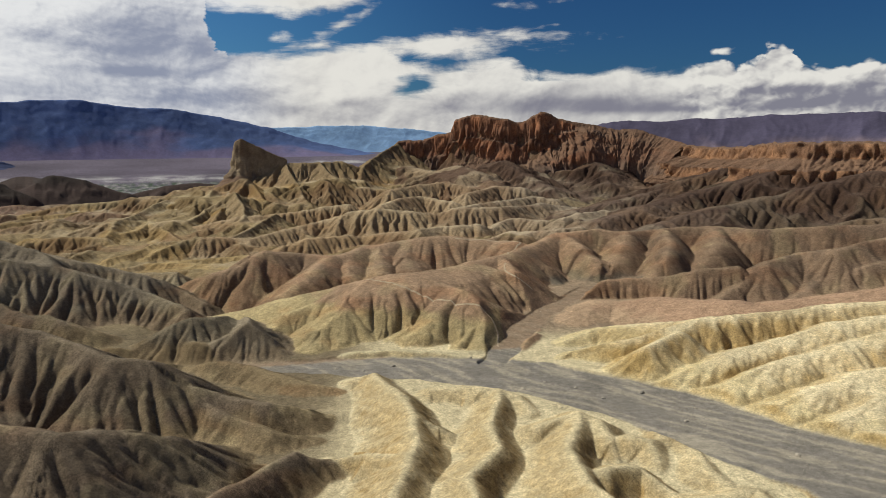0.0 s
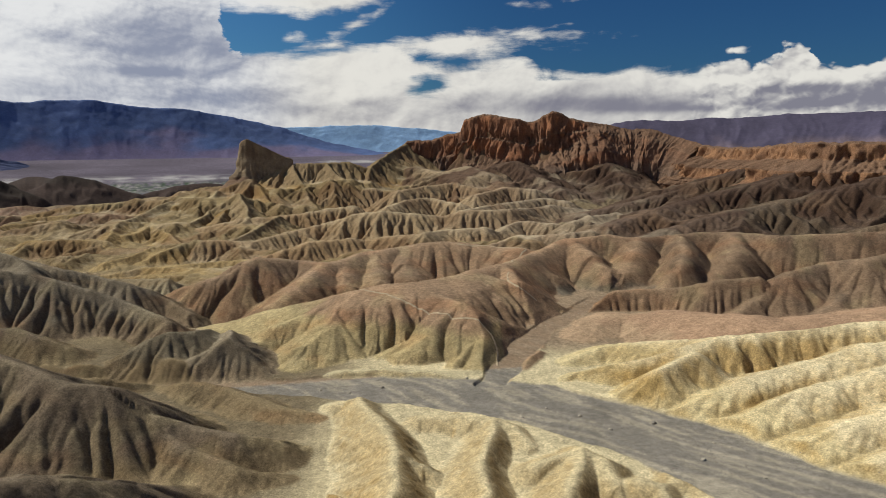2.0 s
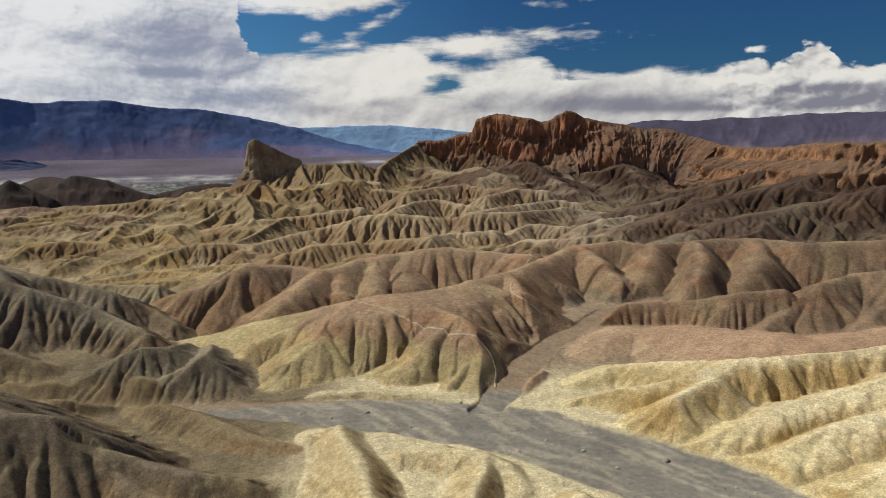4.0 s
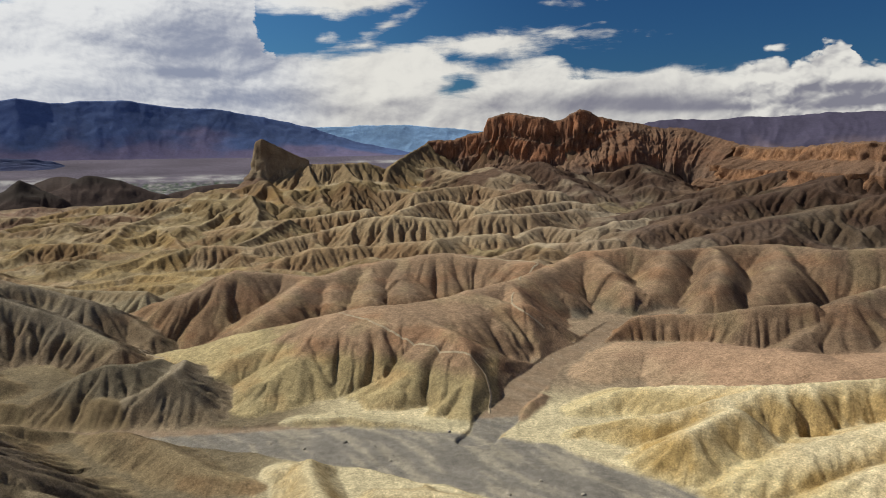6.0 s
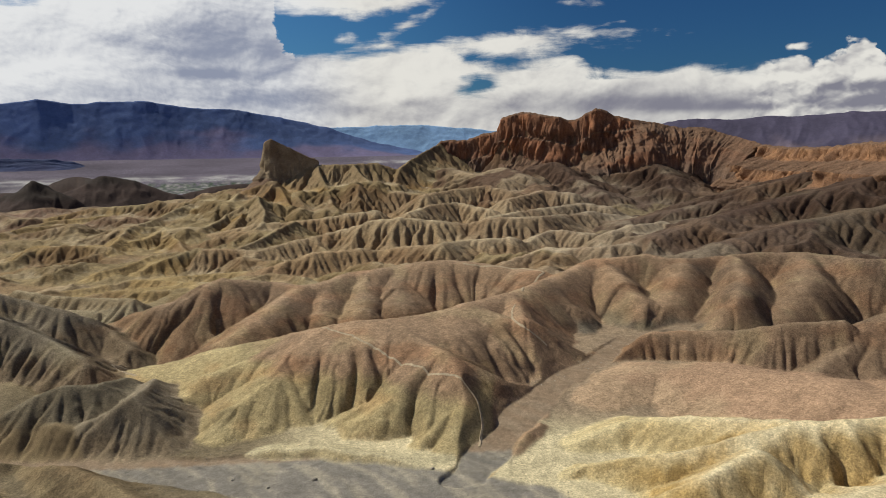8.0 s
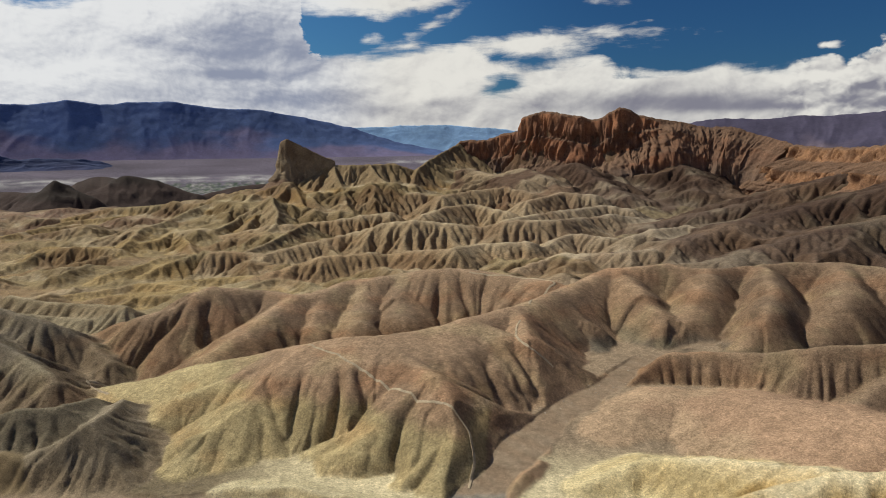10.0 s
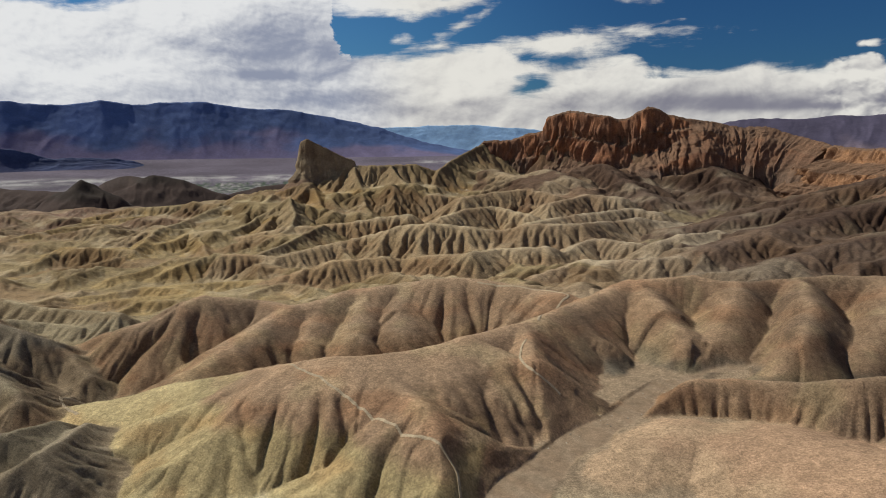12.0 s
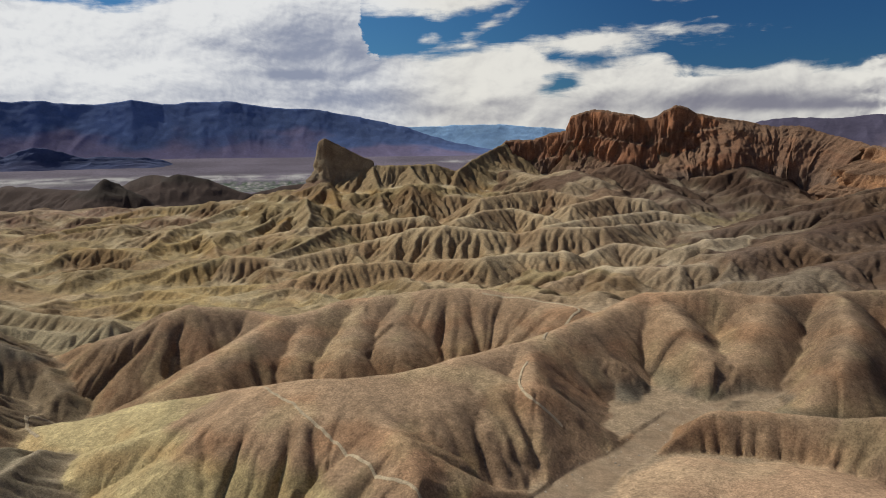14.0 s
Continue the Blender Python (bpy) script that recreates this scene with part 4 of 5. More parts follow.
def way_of(x, y):
    return np.degrees(np.arctan2(18 - x, y - 59))


def clay_colours(x, y, z, kind):
    hi = np.array([PAINT[k][0] for k in ORDER])[kind]
    lo = np.array([PAINT[k][1] for k in ORDER])[kind]
    at = np.array([PAINT[k][2] for k in ORDER], float)[kind]
    at = np.where((np.array([k == "trail_ridge" for k in ORDER])[kind]) & ((x > 19) | (y > 262)), -20.0, at)
    f = smooth(-1.2, 1.2, z - at + 2.2 * fbm(x / 9, y / 9, 3, 61))[..., None]
    c = lo + (hi - lo) * f
    # the floor takes the colours of its part of the land
    fl = (kind == 0)
    right = smooth(60, 200, x - 0.18 * (y - 400))[..., None]
    dark = np.array((0.13, 0.09, 0.062)) * right + np.array((0.215, 0.163, 0.094)) * (1 - right)
    r = np.hypot(x, y)
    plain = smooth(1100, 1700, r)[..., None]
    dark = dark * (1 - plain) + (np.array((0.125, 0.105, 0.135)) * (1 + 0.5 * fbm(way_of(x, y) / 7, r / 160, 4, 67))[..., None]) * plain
    way = np.degrees(np.arctan2(18 - x, y - 59))
    strip = smooth(3600, 3640, r) * (1 - smooth(3690, 3760, r)) * smooth(3, 6, way) + smooth(3970, 4000, r) * (1 - smooth(4030, 4070, r)) * smooth(6, 7, way) * (1 - smooth(11, 13, way))
    salt = (np.clip(strip, 0, 1) * smooth(-0.2, 0.2, fbm(way / 2.2, r / 34, 4, 63)) * 0.85)[..., None]
    dark = dark * (1 - salt) + np.array((0.46, 0.44, 0.42)) * salt
    oasis = smooth(2960, 3040, r) * (1 - smooth(3560, 3620, r)) * smooth(15, 18, way + 1.5 * fbm(r / 90, way / 3, 2, 68)) * (1 - smooth(29, 31, way + 2 * fbm(r / 90, way / 3, 2, 69)))
    bare = (oasis * smooth(0.02, 0.12, fbm(way * 1.1, r / 30, 4, 62)) * 0.8)[..., None]
    dark = dark * (1 - bare) + np.array((0.40, 0.37, 0.34)) * bare
    green = (oasis * smooth(-0.02, 0.06, fbm(way * 2.3, r / 17, 3, 66)))[..., None]
    dark = dark * (1 - green) + np.array((0.045, 0.075, 0.04)) * green
    shore = (smooth(3150, 3350, r) * (1 - smooth(3580, 3640, r)) * smooth(30, 33, way) * 0.55 * smooth(-0.3, 0.3, fbm(way / 4, r / 70, 3, 70)))[..., None]
    dark = dark * (1 - shore) + np.array((0.30, 0.275, 0.275)) * shore
    ruddy = (smooth(700, 850, r) * (1 - smooth(1300, 1500, r)) * smooth(24, 30, way) * (0.5 + 0.8 * fbm(x / 90, y / 60, 3, 74)))[..., None]
    dark = dark * (1 - ruddy) + np.array((0.16, 0.095, 0.075)) * ruddy
    near = (1 - smooth(380, 420, y))[..., None]
    front = (1 - smooth(205, 225, y + 0.1 * x))[..., None]
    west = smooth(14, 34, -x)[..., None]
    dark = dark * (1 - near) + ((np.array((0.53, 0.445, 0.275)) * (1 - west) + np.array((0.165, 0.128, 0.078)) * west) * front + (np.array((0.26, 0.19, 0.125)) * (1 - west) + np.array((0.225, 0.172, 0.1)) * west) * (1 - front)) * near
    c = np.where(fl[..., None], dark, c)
    # beds of other colours cross the middle distance
    far_off = (smooth(330, 420, y) * (1 - smooth(900, 1100, np.hypot(x, y))))
    far_off = far_off * ~np.isin(kind, [ORDER.index("beacon")])
    rust = (far_off * smooth(0.02, 0.3, fbm(x / 95 + 3, y / 70, 4, 91)) * 0.6)[..., None]
    pale = (far_off * smooth(0.05, 0.3, fbm(x / 60, y / 55 + 9, 4, 92)) * 0.55)[..., None]
    c = c * (1 - rust) + np.array((0.21, 0.135, 0.085)) * rust
    c = c * (1 - pale) + np.array((0.34, 0.272, 0.19)) * (1 - 0.55 * smooth(60, 220, x - 0.1 * (y - 400)))[..., None] * pale
    # darker, rustier beds crop out on the brown hills, which darken rightwards
    brown = np.isin(kind, [i for i, k in enumerate(ORDER) if k in ("brown_ridge", "trail_ridge", "brown_spur", "grey_hill", "dark_hill")])
    umber = (brown * smooth(0.0, 0.35, fbm(x / 17 + 0.05 * z, y / 17 - 0.1 * z, 3, 93)) * 0.5 + brown * 0.7 * smooth(50, 110, x))[..., None]
    russet = (brown * smooth(0.05, 0.35, fbm(x / 21 + 8, y / 21 + 0.12 * z, 3, 94)) * 0.5)[..., None]
    sallow = (brown * smooth(0.1, 0.35, fbm(x / 13 + 4, y / 13 - 3, 3, 95)) * 0.45)[..., None]
    c = c * (1 - umber) + c * np.array((0.6, 0.62, 0.66)) * umber
    c = c * (1 - russet) + c * np.array((1.0, 0.8, 0.7)) * russet
    c = c * (1 - sallow) + (c * 0.5 + np.array((0.19, 0.155, 0.085))) * sallow
    golden = far_off * (1 - smooth(-40, 120, x))
    c = c * (1 + golden[..., None] * np.array((0.05, 0.02, -0.09))) * (1 - 0.28 * far_off * smooth(20, 160, x))[..., None]
    gulch = (kind == len(RIDGES) + 1) & (y > 196 + 0.1 * x)
    c[gulch] = np.array((0.245, 0.172, 0.113))
    sand = (np.where(gulch, 0.25, 1.0) * (kind == len(RIDGES) + 1) * smooth(0.02, 0.2, fbm((x - y) / 30, (x + y) / 3.4 + 1.6 * gnoise(x / 22, y / 22, 65), 5, 64, 0.65)))[..., None]
    c = c * (1 - 0.6 * sand) + np.array((0.40, 0.345, 0.255)) * 0.6 * sand
    for _ in range(2):  # beds fade into one another
        c[1:-1, 1:-1] = (c[1:-1, 1:-1] * 2 + c[2:, 1:-1] + c[:-2, 1:-1] + c[1:-1, 2:] + c[1:-1, :-2]) / 6
    return c


def steepness(x, y, z):
    """Rise over run of the grid's surface, smoothed a little."""
    ar, at = np.gradient(z, axis=0), np.gradient(z, axis=1)
    xr, yr = np.gradient(x, axis=0), np.gradient(y, axis=0)
    xt, yt = np.gradient(x, axis=1), np.gradient(y, axis=1)
    det = xr * yt - xt * yr
    gx, gy = (ar * yt - at * yr) / det, (at * xr - ar * xt) / det
    g = np.hypot(gx, gy)
    for _ in range(3):
        g[1:-1, 1:-1] = (g[1:-1, 1:-1] * 2 + g[2:, 1:-1] + g[:-2, 1:-1] + g[1:-1, 2:] + g[1:-1, :-2]) / 6
    return g


GC = clay_colours(GX, GY, GZ, GK)
STEEP = steepness(GX, GY, GZ)
# level silt is paler, steep bare clay darker, with the flanks' shade painted in
steep_mask = smooth(0.22, 0.6, STEEP + 0.12 * fbm(GX / 5, GY / 5, 2, 81))
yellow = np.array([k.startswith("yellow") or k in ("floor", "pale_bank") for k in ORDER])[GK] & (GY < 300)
steep_shade = smooth(0.5, 1.0, STEEP + 0.15 * fbm(GX / 4, GY / 4, 2, 82))[..., None]
GC = np.where(yellow[..., None], GC * (1.06 - (0.24 * steep_mask[..., None] + 0.28 * steep_shade) * np.array((0.72, 0.95, 1.27))), GC)
# middle distance: sunlit crests and shaded flanks painted stronger, for contrast
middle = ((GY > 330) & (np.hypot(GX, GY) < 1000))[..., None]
GC = np.where(middle, GC * (1.2 - (0.32 * steep_mask[..., None] + 0.22 * steep_shade) * np.array((0.88, 1.0, 1.1))), GC)
# brown and grey hills: crest light and flank shade painted in likewise
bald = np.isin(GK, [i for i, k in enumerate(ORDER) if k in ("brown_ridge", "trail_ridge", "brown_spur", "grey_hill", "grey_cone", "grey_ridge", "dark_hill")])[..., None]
GC = np.where(bald, GC * (1.16 - (0.2 * steep_mask[..., None] + 0.14 * steep_shade) * np.array((0.9, 1.0, 1.06))), GC)
silt = (smooth(1.2, 4.0, -sample(FAR_CUT, GX, GY)) * (1 - smooth(0.3, 0.6, STEEP)) * smooth(360, 400, GY))[..., None]
GC = GC * (1 - 0.7 * silt) + np.array((0.46, 0.40, 0.29)) * 0.7 * silt
ROUGHNESS_MASK = 0.45 + 0.55 * steep_mask


def sheet(name, X, Y, Z, C, pick, material, lumpy=None):
    """A mesh of the grid cells that pick marks, with the clay colours."""
    nr, nc = X.shape
    ii, jj = np.nonzero(pick)
    a = ii * nc + jj
    quads = np.stack([a, a + 1, a + nc + 1, a + nc], 1)
    used, inv = np.unique(quads, return_inverse=True)
    me = bpy.data.meshes.new(name)
    me.vertices.add(len(used))
    co = np.stack([X.ravel()[used], Y.ravel()[used], Z.ravel()[used]], 1).astype(np.float32)
    me.vertices.foreach_set("co", co.ravel())
    me.loops.add(quads.size)
    me.loops.foreach_set("vertex_index", inv.ravel().astype(np.int32))
    me.polygons.add(len(quads))
    me.polygons.foreach_set("loop_start", np.arange(0, quads.size, 4, dtype=np.int32))
    me.polygons.foreach_set("use_smooth", np.ones(len(quads), bool))
    me.update(calc_edges=True)
    att = me.color_attributes.new("clay", "FLOAT_COLOR", "POINT")
    rgba = np.ones((len(used), 4), np.float32)
    rgba[:, :3] = C.reshape(-1, 3)[used]
    if lumpy is not None:
        rgba[:, 3] = lumpy.ravel()[used]
    att.data.foreach_set("color", rgba.ravel())
    me.materials.append(material)
    return new(name, me)


def tidy(label):
    """Gives every stray patch of a label to its neighbour, so that each hill is one piece."""
    for _ in range(3):
        nr, nc = label.shape
        starts = np.ones((nr, nc), bool)
        starts[:, 1:] = label[:, 1:] != label[:, :-1]
        run = np.cumsum(starts.ravel()).reshape(nr, nc) - 1
        boss = list(range(int(run.max()) + 1))

        def top(i):
            while boss[i] != i:
                boss[i] = boss[boss[i]]
                i = boss[i]
            return i

        same = label[1:] == label[:-1]
        pairs = np.unique(np.stack([run[:-1][same], run[1:][same]], 1), axis=0)
        for p, q in pairs.tolist():
            p, q = top(p), top(q)
            if p != q:
                boss[q] = p
        roots = np.array([top(i) for i in range(len(boss))])
        comp = roots[run]
        ids, size = np.unique(comp, return_counts=True)
        _, first = np.unique(comp, return_index=True)
        what = label.ravel()[first]
        largest = {}
        for c, n, w in zip(ids, size, what):
            if n > largest.get(w, (0, 0))[0]:
                largest[w] = (n, c)
        stray = {int(c): int(f) for c, f, w in zip(ids, first, what) if largest[w][1] != c and w != 0}
        if not stray:
            break
        flat = label.ravel().copy()
        table = np.full(int(comp.max()) + 1, -1)
        for c, f in stray.items():
            table[c] = flat[f - 1] if f % nc else flat[f - nc]
        swap = table[comp]
        label = np.where(swap >= 0, swap, label)
    return label


CK = tidy(GK[:-1, :-1])
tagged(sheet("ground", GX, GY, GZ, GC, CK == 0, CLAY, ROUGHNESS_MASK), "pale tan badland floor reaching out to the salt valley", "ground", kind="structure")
tagged(sheet("wash", GX, GY, GZ, GC, CK == len(RIDGES) + 1, GRAVEL), "grey gravel bed of a dry wash between yellow hills", "dry wash", kind="structure")
WORDS = {
    "dark_hill": ("dark grey brown clay hill with gullied flanks and painted cloud shadow", "hill"),
    "yellow_mound": ("low pale yellow clay mound beside the grey wash", "mound"),
    "yellow_hill": ("smooth bright yellow clay hill with fluted spurs", "hill"),
    "red_mesa": ("low rounded pinkish brown mesa above the yellow hills", "mesa"),
    "brown_ridge": ("rounded brown clay ridge with shadowed flutes", "ridge"),
    "trail_ridge": ("broad brown clay ridge with yellow fluted foot", "ridge"),
    "brown_spur": ("steep brown clay spur falling to the gulch", "spur"),
    "pale_bank": ("low pale bank along the edge of the wash", "bank"),
    "grey_cone": ("grey pointed clay cone standing over the wash", "hill"),
    "grey_ridge": ("small grey clay ridge with sharp gullies", "ridge"),
    "grey_hill": ("pale grey clay hill cut by deep flutes", "hill"),
    "tan_ridge": ("rounded tan badland ridge with eroded flanks", "ridge"),
    "ochre_ridge": ("ochre yellow badland ridge with many sharp gullies", "ridge"),
    "beacon_spur": ("sharp tan spur running down from the rock beacon", "spur"),
    "beacon": ("tall pointed tan rock peak above the badlands", "rock peak"),
    "red_cliff": ("high rust red cliff with vertical columns", "cliff"),
    "orange_cliff": ("long orange brown cliff band with ledges", "cliff"),
    "umber_slope": ("dark umber brown slope below the red cliffs with painted cloud shadow", "slope"),
    "far_hill": ("dark bare hill at the edge of the valley", "hill"),
}
mains = {}
for i, r in enumerate(RIDGES):
    pick = CK == i + 1
    if pick.sum() < 12:
        continue
    rocky = r[0] in CLIFF
    if r[6] and r[6] in mains:
        ob = sheet("spur" if not rocky else "buttress", GX, GY, GZ, GC, pick, ROCK if rocky else CLAY, ROUGHNESS_MASK)
        ob.parent = mains[r[6]]
    else:
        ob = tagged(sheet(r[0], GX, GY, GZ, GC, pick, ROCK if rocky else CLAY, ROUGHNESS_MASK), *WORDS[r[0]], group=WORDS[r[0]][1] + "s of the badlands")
        mains[r[6] or r[0]] = ob

# ---- cliff walls ----


def wall(name, crest, steps, drops, columns, upper, lower, seed, owner, round_off=15, back=0.55, sway=1.0, later=None, deep=0.0):
    """A rock wall on the right-hand side of its crest line: stepped down in ledges, cut into columns and gullies."""
    line = np.array(crest, float)
    run = np.concatenate([[0], np.cumsum(np.hypot(*np.diff(line[:, :2], axis=0).T))])
    s = np.arange(0, run[-1], 0.8)
    px, py, pz = (np.interp(s, run, line[:, k]) for k in range(3))
    soft = np.ones(round_off) / round_off
    sx, sy = (np.convolve(np.pad(v, round_off // 2, mode="edge"), soft, "valid") for v in (px, py))
    tx, ty = np.gradient(sx), np.gradient(sy)
    n = np.hypot(tx, ty) + 1e-9
    nx, ny = ty / n, -tx / n
    nx, ny = (np.convolve(np.pad(v, round_off // 2, mode="edge"), soft, "valid") for v in (nx, ny))
    pz = pz + columns * (0.5 * gnoise(s / 17, s * 0 + seed, seed) + 0.4 * gnoise(s / 6.5, s * 0, seed + 1) + 0.15 * gnoise(s / 2.5, s * 0, seed + 19))
    v = np.concatenate([np.linspace(-40, -2, 8), np.linspace(0, steps[-1], 90)])
    V, S = np.meshgrid(v, s, indexing="ij")
    shift = sway * (7 * gnoise(S / 60, V * 0 + seed, seed + 14) + 4 * gnoise(S / 22, V * 0 + seed, seed + 15)) * smooth(3, 18, V)
    drop = np.where(V < 0, -V * back, np.interp(V + shift, steps, drops))
    if later:
        other = np.where(V < 0, -V * back, np.interp(V + shift, later[1], later[2]))
        drop = drop + (other - drop) * smooth(later[0] - 35, later[0] + 35, S)
    H = pz[None, :] - drop
    face = smooth(2, 9, V) * (1 - 0.75 * smooth(run[-1] - 95, run[-1] - 25, S))
    big = np.abs(gnoise(S / 31 + 0.5 * gnoise(S / 40, H / 25, seed + 22), H / 60 + seed, seed + 2))
    tame = 1 - 0.45 * smooth(later[0] - 20, later[0] + 40, S) if later else 1.0
    mid = np.abs(gnoise(S / 10 + 0.4 * gnoise(S / 20, H / 16, seed + 9), H / 17, seed + 3))
    fine = np.abs(gnoise(S / 4.1 + 0.3 * gnoise(S / 9, H / 7, seed + 8), H / 6.5, seed + 4))
    out = V + columns * tame * face * (6.0 * (big - 0.2) + 5.0 * (mid - 0.2) + 2.6 * (fine - 0.2)) + columns * (0.34 * fbm(S / 6, H / 2.4, 4, seed + 6, 0.62) + 0.13 * np.clip(gnoise(S / 70, H / 2.6 + 0.8 * gnoise(S / 25, H / 9, seed + 21), seed + 20) * 2.4, -0.5, 0.6) + 0.95 * (ridged(S / 13 + 0.5 * gnoise(S / 30, H / 20, seed + 17), H / 19, 5, seed + 18) - 0.55)) * smooth(0, 4, V)
    X, Y = sx[None, :] + nx[None, :] * out, sy[None, :] + ny[None, :] * out
    Z = H + columns * 0.18 * fbm(S / 5, V / 5, 3, seed + 7) - 0.3 * columns * (0.35 - mid) * face
    bed = smooth(-0.35, 0.4, 0.6 * gnoise(H / 11 + 1.2 * gnoise(S / 30, H / 20, seed + 11), S / 90, seed + 12) + 0.7 * gnoise(S / 14, H / 26, seed + 13))[..., None]
    slope = np.gradient(drop, axis=0) / np.maximum(np.gradient(V, axis=0), 0.1)
    soil = (1 - smooth(0.6, 1.6, slope))[..., None]
    low = smooth(48, 30, H + 8 * gnoise(S / 30, V / 20, seed + 16))[..., None] * deep
    rock = (np.array(upper) * bed + np.array(lower) * (1 - bed)) * (1 - low) + np.array((0.13, 0.092, 0.068)) * low
    C = rock * (1 - 0.85 * soil) + np.array((0.15, 0.092, 0.06)) * 0.85 * soil
    ob = sheet(name, X, Y, Z, C, np.ones((X.shape[0] - 1, X.shape[1] - 1), bool), ROCK, 1 - 0.4 * soil[..., 0])
    ob.parent = owner
    return ob


wall("rock_wall", [(-78, 985, 50), (-75, 965, 52), (-61, 962, 63.8), (-27, 958, 65.2), (-6, 950, 72.5), (12, 945, 75), (16, 941, 92), (43, 933, 99), (67, 915, 94.3), (84, 905, 91.3), (95, 906, 87.5), (108, 902, 88.9), (114, 901, 95.3), (126, 898, 101.2), (138, 898, 97.6), (148, 897, 92.2), (171, 894, 87.1), (193, 892, 84.3), (221, 890, 78.0), (245, 883, 78.7), (272, 866, 68.8), (294, 831, 59.5)],
     (0, 4, 9, 13, 18, 40, 78), (0, 3, 28, 31, 54, 66, 116), 3.0, (0.255, 0.112, 0.058), (0.14, 0.07, 0.044), 101, mains["cathedral"], deep=0.8,
     later=(262, (0, 20, 32, 42, 48, 60, 84), (0, 12, 24, 34, 57, 68, 116)))
wall("rock_wall", [(288, 839, 60.5), (298, 809, 58), (300, 770, 57), (306, 700, 58.5), (284, 600, 62.6), (282, 560, 63.5), (330, 520, 64), (380, 440, 66)],
     (0, 5, 9, 14, 30, 33, 50, 70), (0, 2, 13, 15, 22, 33, 42, 62), 3.0, (0.265, 0.14, 0.074), (0.165, 0.09, 0.053), 131, mains["orange_cliff"])
wall("rock_wall", [(-234, 852, 35), (-246, 834, 50), (-247.5, 824, 58), (-246, 818, 62.5), (-238, 816, 66.5), (-225, 819, 60.5), (-209, 821, 52), (-193, 822, 45), (-185, 823, 42)],
     (0, 1, 5, 9, 15, 34, 56), (0, 2, 20, 34, 43, 56, 72), 2.2, (0.15, 0.105, 0.068), (0.24, 0.18, 0.115), 151, mains["beacon"], 5, 1.3, 0.0)

# ---- far mountain ranges ----


def mountains(name, crest, near, far, foot, colour, skirt, seed, label, category="mountain range", relief=0.03):
    """A range seen across the valley: its skyline by direction (degrees to the left) and height."""
    line = np.array(crest, float)
    az = np.radians(np.linspace(line[:, 0].min(), line[:, 0].max(), 420))
    rr = np.linspace(near, far + 120, 60)
    A, Rr = np.meshgrid(az, rr)
    s0 = (Rr - near) / (far - near)
    top = np.interp(np.degrees(A), line[::-1, 0], line[::-1, 1]) if line[0, 0] > line[-1, 0] else np.interp(np.degrees(A), line[:, 0], line[:, 1])
    top = top + 8 * fbm(A * 30, s0 * 3 + seed, 5, seed + 2, 0.6)
    s = (Rr - near) / (far - near)
    X, Y = 18 - Rr * np.sin(A), 59 + Rr * np.cos(A)
    rise = np.where(s < 1, s ** 1.1, 1 - (s - 1) * 2)
    cut = ridged(A * 22 + seed + 0.5 * gnoise(A * 12, s * 2, seed + 4), s * 0.9, 4, seed)
    body = np.clip(s * (1.02 - s) * 4, 0, 1)
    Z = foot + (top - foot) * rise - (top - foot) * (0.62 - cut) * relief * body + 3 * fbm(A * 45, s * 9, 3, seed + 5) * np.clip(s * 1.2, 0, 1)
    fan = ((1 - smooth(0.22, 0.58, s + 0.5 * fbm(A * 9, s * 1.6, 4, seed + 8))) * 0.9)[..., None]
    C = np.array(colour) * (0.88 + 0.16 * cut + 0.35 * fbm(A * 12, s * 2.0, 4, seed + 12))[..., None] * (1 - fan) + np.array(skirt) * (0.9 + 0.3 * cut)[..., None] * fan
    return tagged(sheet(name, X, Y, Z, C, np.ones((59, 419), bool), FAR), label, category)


# haze and cloud shade are painted into these ranges' blue and purple
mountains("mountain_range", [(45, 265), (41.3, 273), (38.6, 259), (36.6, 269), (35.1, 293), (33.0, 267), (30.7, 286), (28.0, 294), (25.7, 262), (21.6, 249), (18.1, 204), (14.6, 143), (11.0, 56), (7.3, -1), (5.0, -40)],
          4060, 4400, -52, (0.095, 0.14, 0.29), (0.19, 0.155, 0.245), 3, "long mountain range across the valley with blue haze and cloud shade painted in")
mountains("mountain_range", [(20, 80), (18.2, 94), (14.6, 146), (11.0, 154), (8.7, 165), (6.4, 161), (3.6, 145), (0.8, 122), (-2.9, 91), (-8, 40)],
          4480, 4750, -60, (0.24, 0.38, 0.58), (0.23, 0.36, 0.54), 7, "distant mountains at the end of the valley painted pale blue with haze")
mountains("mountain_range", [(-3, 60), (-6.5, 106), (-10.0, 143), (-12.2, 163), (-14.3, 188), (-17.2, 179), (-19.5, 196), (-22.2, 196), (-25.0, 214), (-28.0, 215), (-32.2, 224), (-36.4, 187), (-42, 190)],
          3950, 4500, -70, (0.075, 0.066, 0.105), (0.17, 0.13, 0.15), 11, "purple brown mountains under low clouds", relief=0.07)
# hills, then below 38 degrees a cloud shadow modelled as a dark rise
mountains("low_hills_and_shadow", [(52, 50), (46, 10), (43.4, -16), (42.6, 8), (41.6, 26), (40.6, 16), (39.4, -6), (38.4, -24), (37.2, -24), (36, -20), (34.6, -26), (33.2, -42), (32.2, -70)],
          3840, 3960, -92, (0.06, 0.075, 0.15), (0.075, 0.08, 0.15), 15, "low dark blue hills in the far plain running into a modelled cloud shadow", "hills", 0.1)

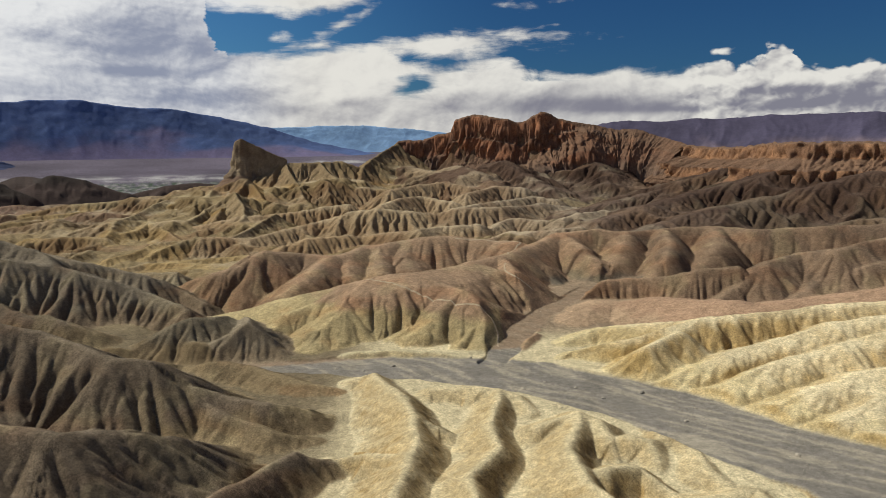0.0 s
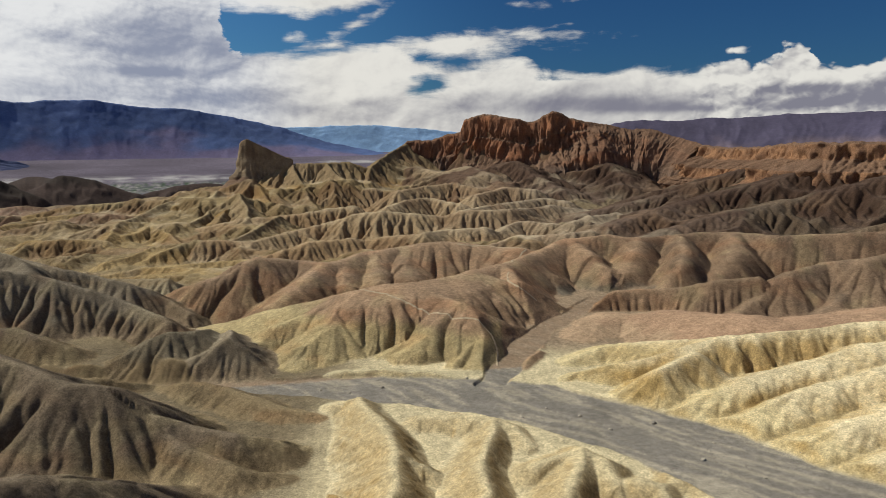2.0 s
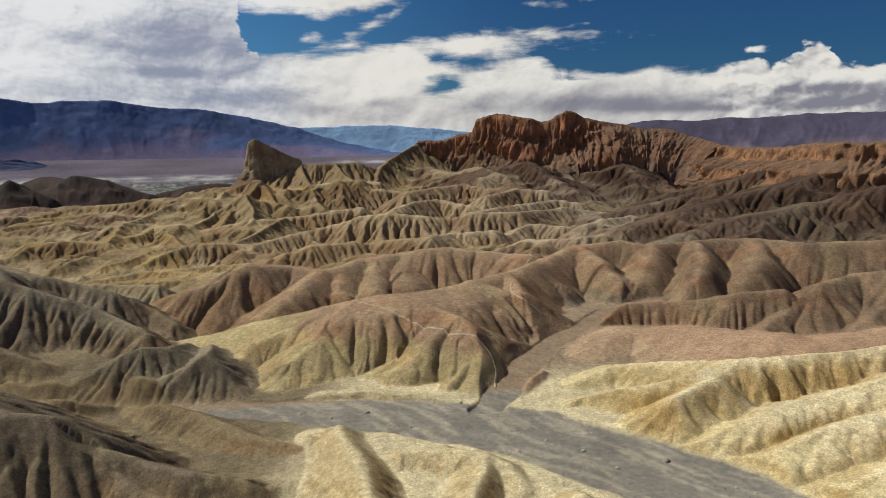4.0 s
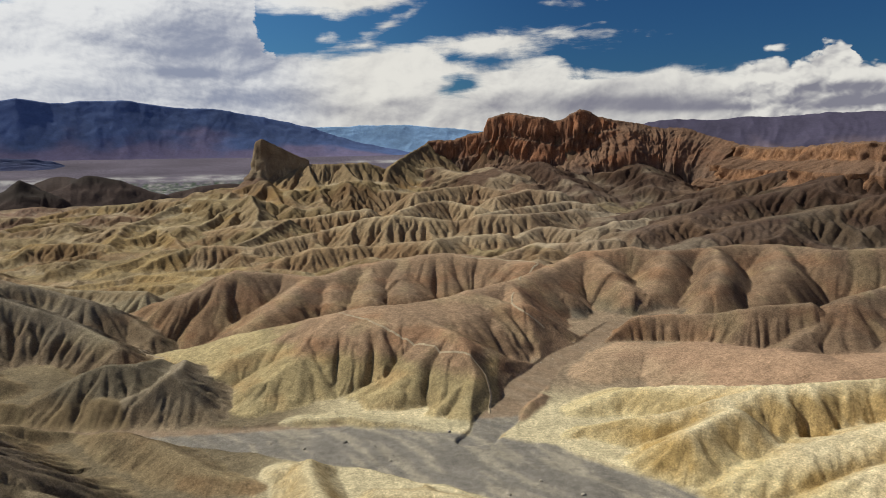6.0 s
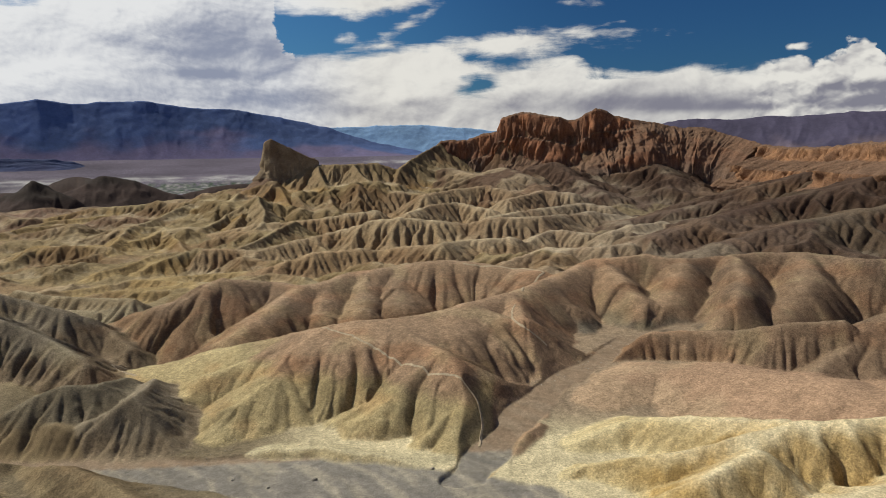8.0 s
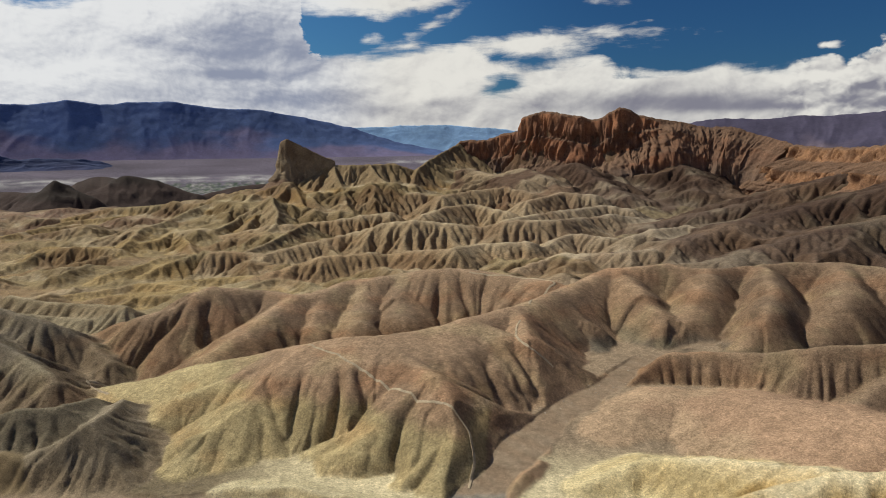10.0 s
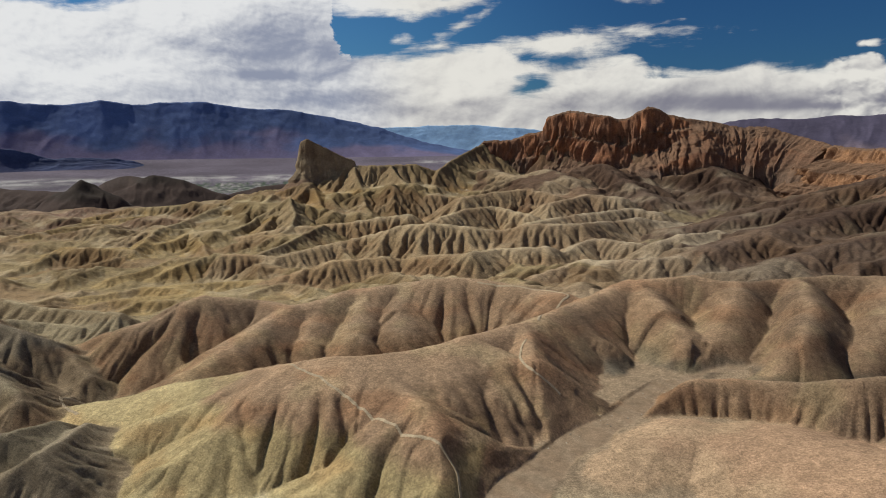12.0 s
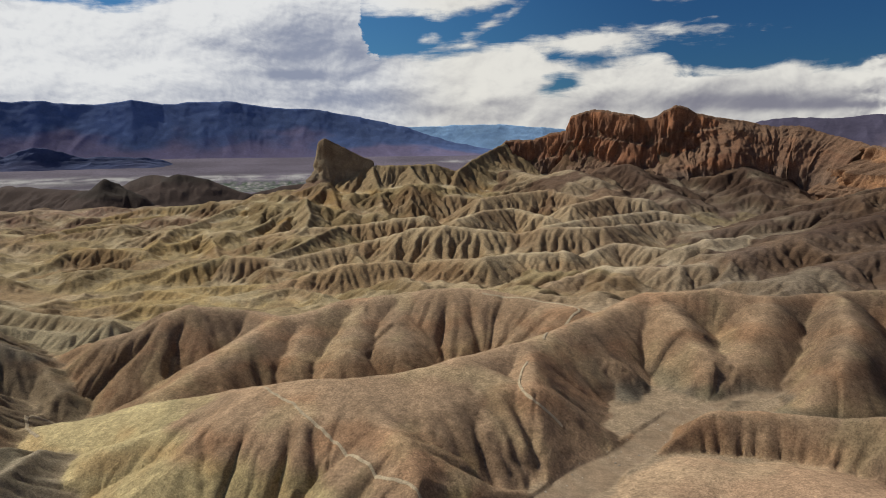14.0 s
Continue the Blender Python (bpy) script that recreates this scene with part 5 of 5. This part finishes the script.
# ---- footpaths, stones ----


def height_at(x, y):
    """The ground's height at arrays of places."""
    dx, dy = np.asarray(x, float) - HUB[0], np.asarray(y, float) - HUB[1]
    i = np.interp(np.hypot(dx, dy), away, np.arange(len(away)))
    j = np.interp(np.arctan2(dx, dy), turn, np.arange(len(turn)))
    i0, j0 = np.clip(i.astype(int), 0, len(away) - 2), np.clip(j.astype(int), 0, len(turn) - 2)
    a, b = i - i0, j - j0
    return (GZ[i0, j0] * (1 - b) + GZ[i0, j0 + 1] * b) * (1 - a) + (GZ[i0 + 1, j0] * (1 - b) + GZ[i0 + 1, j0 + 1] * b) * a


def footpath(points, width, label):
    """A trodden path that lies in the ground: a strip with a raised, ragged rim."""
    p = np.array(points, float)
    run = np.concatenate([[0], np.cumsum(np.hypot(*np.diff(p, axis=0).T))])
    s = np.arange(0, run[-1], 0.35)
    x, y = np.interp(s, run, p[:, 0]), np.interp(s, run, p[:, 1])
    for _ in range(30):
        x[1:-1], y[1:-1] = (x[:-2] + 2 * x[1:-1] + x[2:]) / 4, (y[:-2] + 2 * y[1:-1] + y[2:]) / 4
    x, y = x + 0.5 * gnoise(s / 5, s * 0, 201), y + 0.5 * gnoise(s / 5, s * 0 + 4, 202)
    tx, ty = np.gradient(x), np.gradient(y)
    n = np.hypot(tx, ty) + 1e-9
    across = np.array((-0.5, -0.42, -0.2, 0.0, 0.2, 0.42, 0.5))
    lift = np.array((-0.1, 0.10, 0.08, 0.07, 0.08, 0.10, -0.1))
    w = width * (1 + 0.35 * gnoise(s / 1.7, s * 0, 203))
    X = x[None] - (ty / n)[None] * across[:, None] * w[None]
    Y = y[None] + (tx / n)[None] * across[:, None] * w[None]
    Z = height_at(X, Y) + lift[:, None]
    C = np.array((0.37, 0.29, 0.195)) * (1 + 0.25 * gnoise(X / 1.3, Y / 1.3, 204))[..., None]
    return tagged(sheet("footpath", X, Y, Z, C, np.ones((6, len(s) - 1), bool), GRAVEL), label, "footpath", kind="structure")


footpath([(-27.7, 244.9), (-24.2, 241.5), (-18.9, 237.6), (-12.9, 233.0), (-9.8, 230.7), (-7.1, 229.3), (-1.3, 224.6), (4.4, 219.1), (8.8, 217.2), (11.5, 215.7), (13.4, 214.2), (15.4, 212.5),
          (16.8, 208.7), (17.1, 204.7), (16.4, 199.7)], 0.58, "pale trodden footpath down the brown ridge")
footpath([(24.6, 264.6), (23.5, 259.4), (23.9, 252.7), (25.5, 250.0), (27.9, 248.7), (30.7, 248.4), (33.1, 247.3)], 0.6, "faint pale footpath on the spur above the gulch")
footpath([(5.7, 323.5), (14.6, 322.3), (24, 320), (31, 313), (36, 308.3), (33.4, 305.8), (30.5, 301), (28.2, 294), (27, 280)], 0.8, "pale footpath along the saddle of the ridge")
footpath([(-82, 257), (-90, 257), (-94, 253), (-86, 244), (-79, 240)], 0.8, "pale footpath in the valley behind the cone")


def pebble(size, seed):
    """A rough angular stone."""
    bm = bmesh.new()
    bmesh.ops.create_icosphere(bm, subdivisions=2, radius=size)
    for v in bm.verts:
        k = 1 + 0.35 * noise.noise(v.co * (1.6 / size) + Vector((seed, seed * 2.0, 0)))
        v.co = Vector((v.co.x * k * 1.2, v.co.y * k * 0.9, v.co.z * k * 0.65))
    me = bpy.data.meshes.new("stone")
    bm.to_mesh(me)
    bm.free()
    return me


def stone_material():
    m = bpy.data.materials.new("grey_stone")
    m.use_nodes = True
    n, l = m.node_tree.nodes, m.node_tree.links
    b = n["Principled BSDF"]
    b.inputs["Roughness"].default_value = 0.9
    t = n.new("ShaderNodeTexNoise")
    t.inputs["Scale"].default_value, t.inputs["Detail"].default_value = 3.0, 6
    info = n.new("ShaderNodeObjectInfo")
    add = n.new("ShaderNodeMath")
    l.new(t.outputs[0], add.inputs[0])
    l.new(info.outputs["Random"], add.inputs[1])
    ramp = n.new("ShaderNodeValToRGB")
    ramp.color_ramp.elements[0].position, ramp.color_ramp.elements[0].color = 0.3, (0.10, 0.085, 0.07, 1)
    ramp.color_ramp.elements[1].position, ramp.color_ramp.elements[1].color = 1.4, (0.38, 0.33, 0.26, 1)
    l.new(add.outputs[0], ramp.inputs[0])
    l.new(ramp.outputs[0], b.inputs["Base Color"])
    return m


STONE = stone_material()
shapes = [pebble(0.4, k * 3.7) for k in range(4)]
for me in shapes:
    me.materials.append(STONE)
rng = random.Random(9)
SPOTS = [(48, 158, 1.5), (38, 155, 1.1), (33, 163, 1.0), (57, 147, 0.9), (26, 168, 0.8), (8, 190, 0.9), (-14, 186, 1.2), (-22, 183, 0.9), (-30, 186, 0.8), (52, 139, 1.2), (66, 120, 1.1), (-3, 177, 0.8), (60, 131, 0.8), (20, 163, 1.1)]
for k, (x, y, size) in enumerate(SPOTS):
    ob = new("stone", shapes[k % 4])
    ob.matrix_basis = pose(x, y, float(height_at(x, y)) + 0.08 * size, rng.uniform(-8, 8), rng.uniform(-8, 8), rng.uniform(0, 360)) @ Matrix.Diagonal((size, size, size, 1))
    tagged(ob, "single grey stone lying on the gravel of the wash", "stone", group="stones in the wash")
for k in range(26):
    f = rng.random()
    x, y = 33 + 24 * f + rng.uniform(-3.2, 3.2), 231 + 34 * f + rng.uniform(-2, 2)
    size = rng.uniform(0.2, 0.5)
    ob = new("stone", shapes[k % 4])
    ob.matrix_basis = pose(x, y, float(height_at(x, y)) + 0.05 * size, 0, 0, rng.uniform(0, 360)) @ Matrix.Diagonal((size, size, size, 1))
    tagged(ob, "small dark clod lying on the floor of the gulch", "stone", group="clods in the gulch")

# gravel strewn over the wash, too much to count
gx, gy, gs = [], [], []
while len(gx) < 2600:
    k = rng.randrange(3, 9)
    f = rng.random()
    x, y = WASH[k][0] * (1 - f) + WASH[k + 1][0] * f, WASH[k][1] * (1 - f) + WASH[k + 1][1] * f
    x, y = x + rng.gauss(0, 6), y + rng.gauss(0, 6)
    if fbm(np.array([x / 12]), np.array([y / 12]), 3, 77)[0] > rng.uniform(-0.3, 0.3):
        gx.append(x), gy.append(y), gs.append(0.05 + 0.16 * rng.random() ** 2)
gz = height_at(np.array(gx), np.array(gy))
base = np.array([(1, 0, 0), (-1, 0, 0), (0, 1, 0), (0, -1, 0), (0, 0, 0.8), (0, 0, -0.5)])
tri = np.array([(0, 2, 4), (2, 1, 4), (1, 3, 4), (3, 0, 4), (2, 0, 5), (1, 2, 5), (3, 1, 5), (0, 3, 5)])
turns = np.array([rng.uniform(0, 6.28) for _ in gx])
ca, sa = np.cos(turns)[:, None], np.sin(turns)[:, None]
bx, by = base[:, 0] * ca - base[:, 1] * 0.7 * sa, base[:, 0] * sa + base[:, 1] * 0.7 * ca
vs = np.stack([np.array(gx)[:, None] + bx * np.array(gs)[:, None], np.array(gy)[:, None] + by * np.array(gs)[:, None], gz[:, None] + base[:, 2] * np.array(gs)[:, None]], 2).reshape(-1, 3)
fs = (tri[None] + 6 * np.arange(len(gx))[:, None, None]).reshape(-1, 3)
me = bpy.data.meshes.new("gravel")
me.from_pydata(vs.tolist(), [], fs.tolist())
me.materials.append(STONE)
tagged(new("gravel", me), "loose grey gravel strewn over the dry wash", "gravel", kind="stuff")
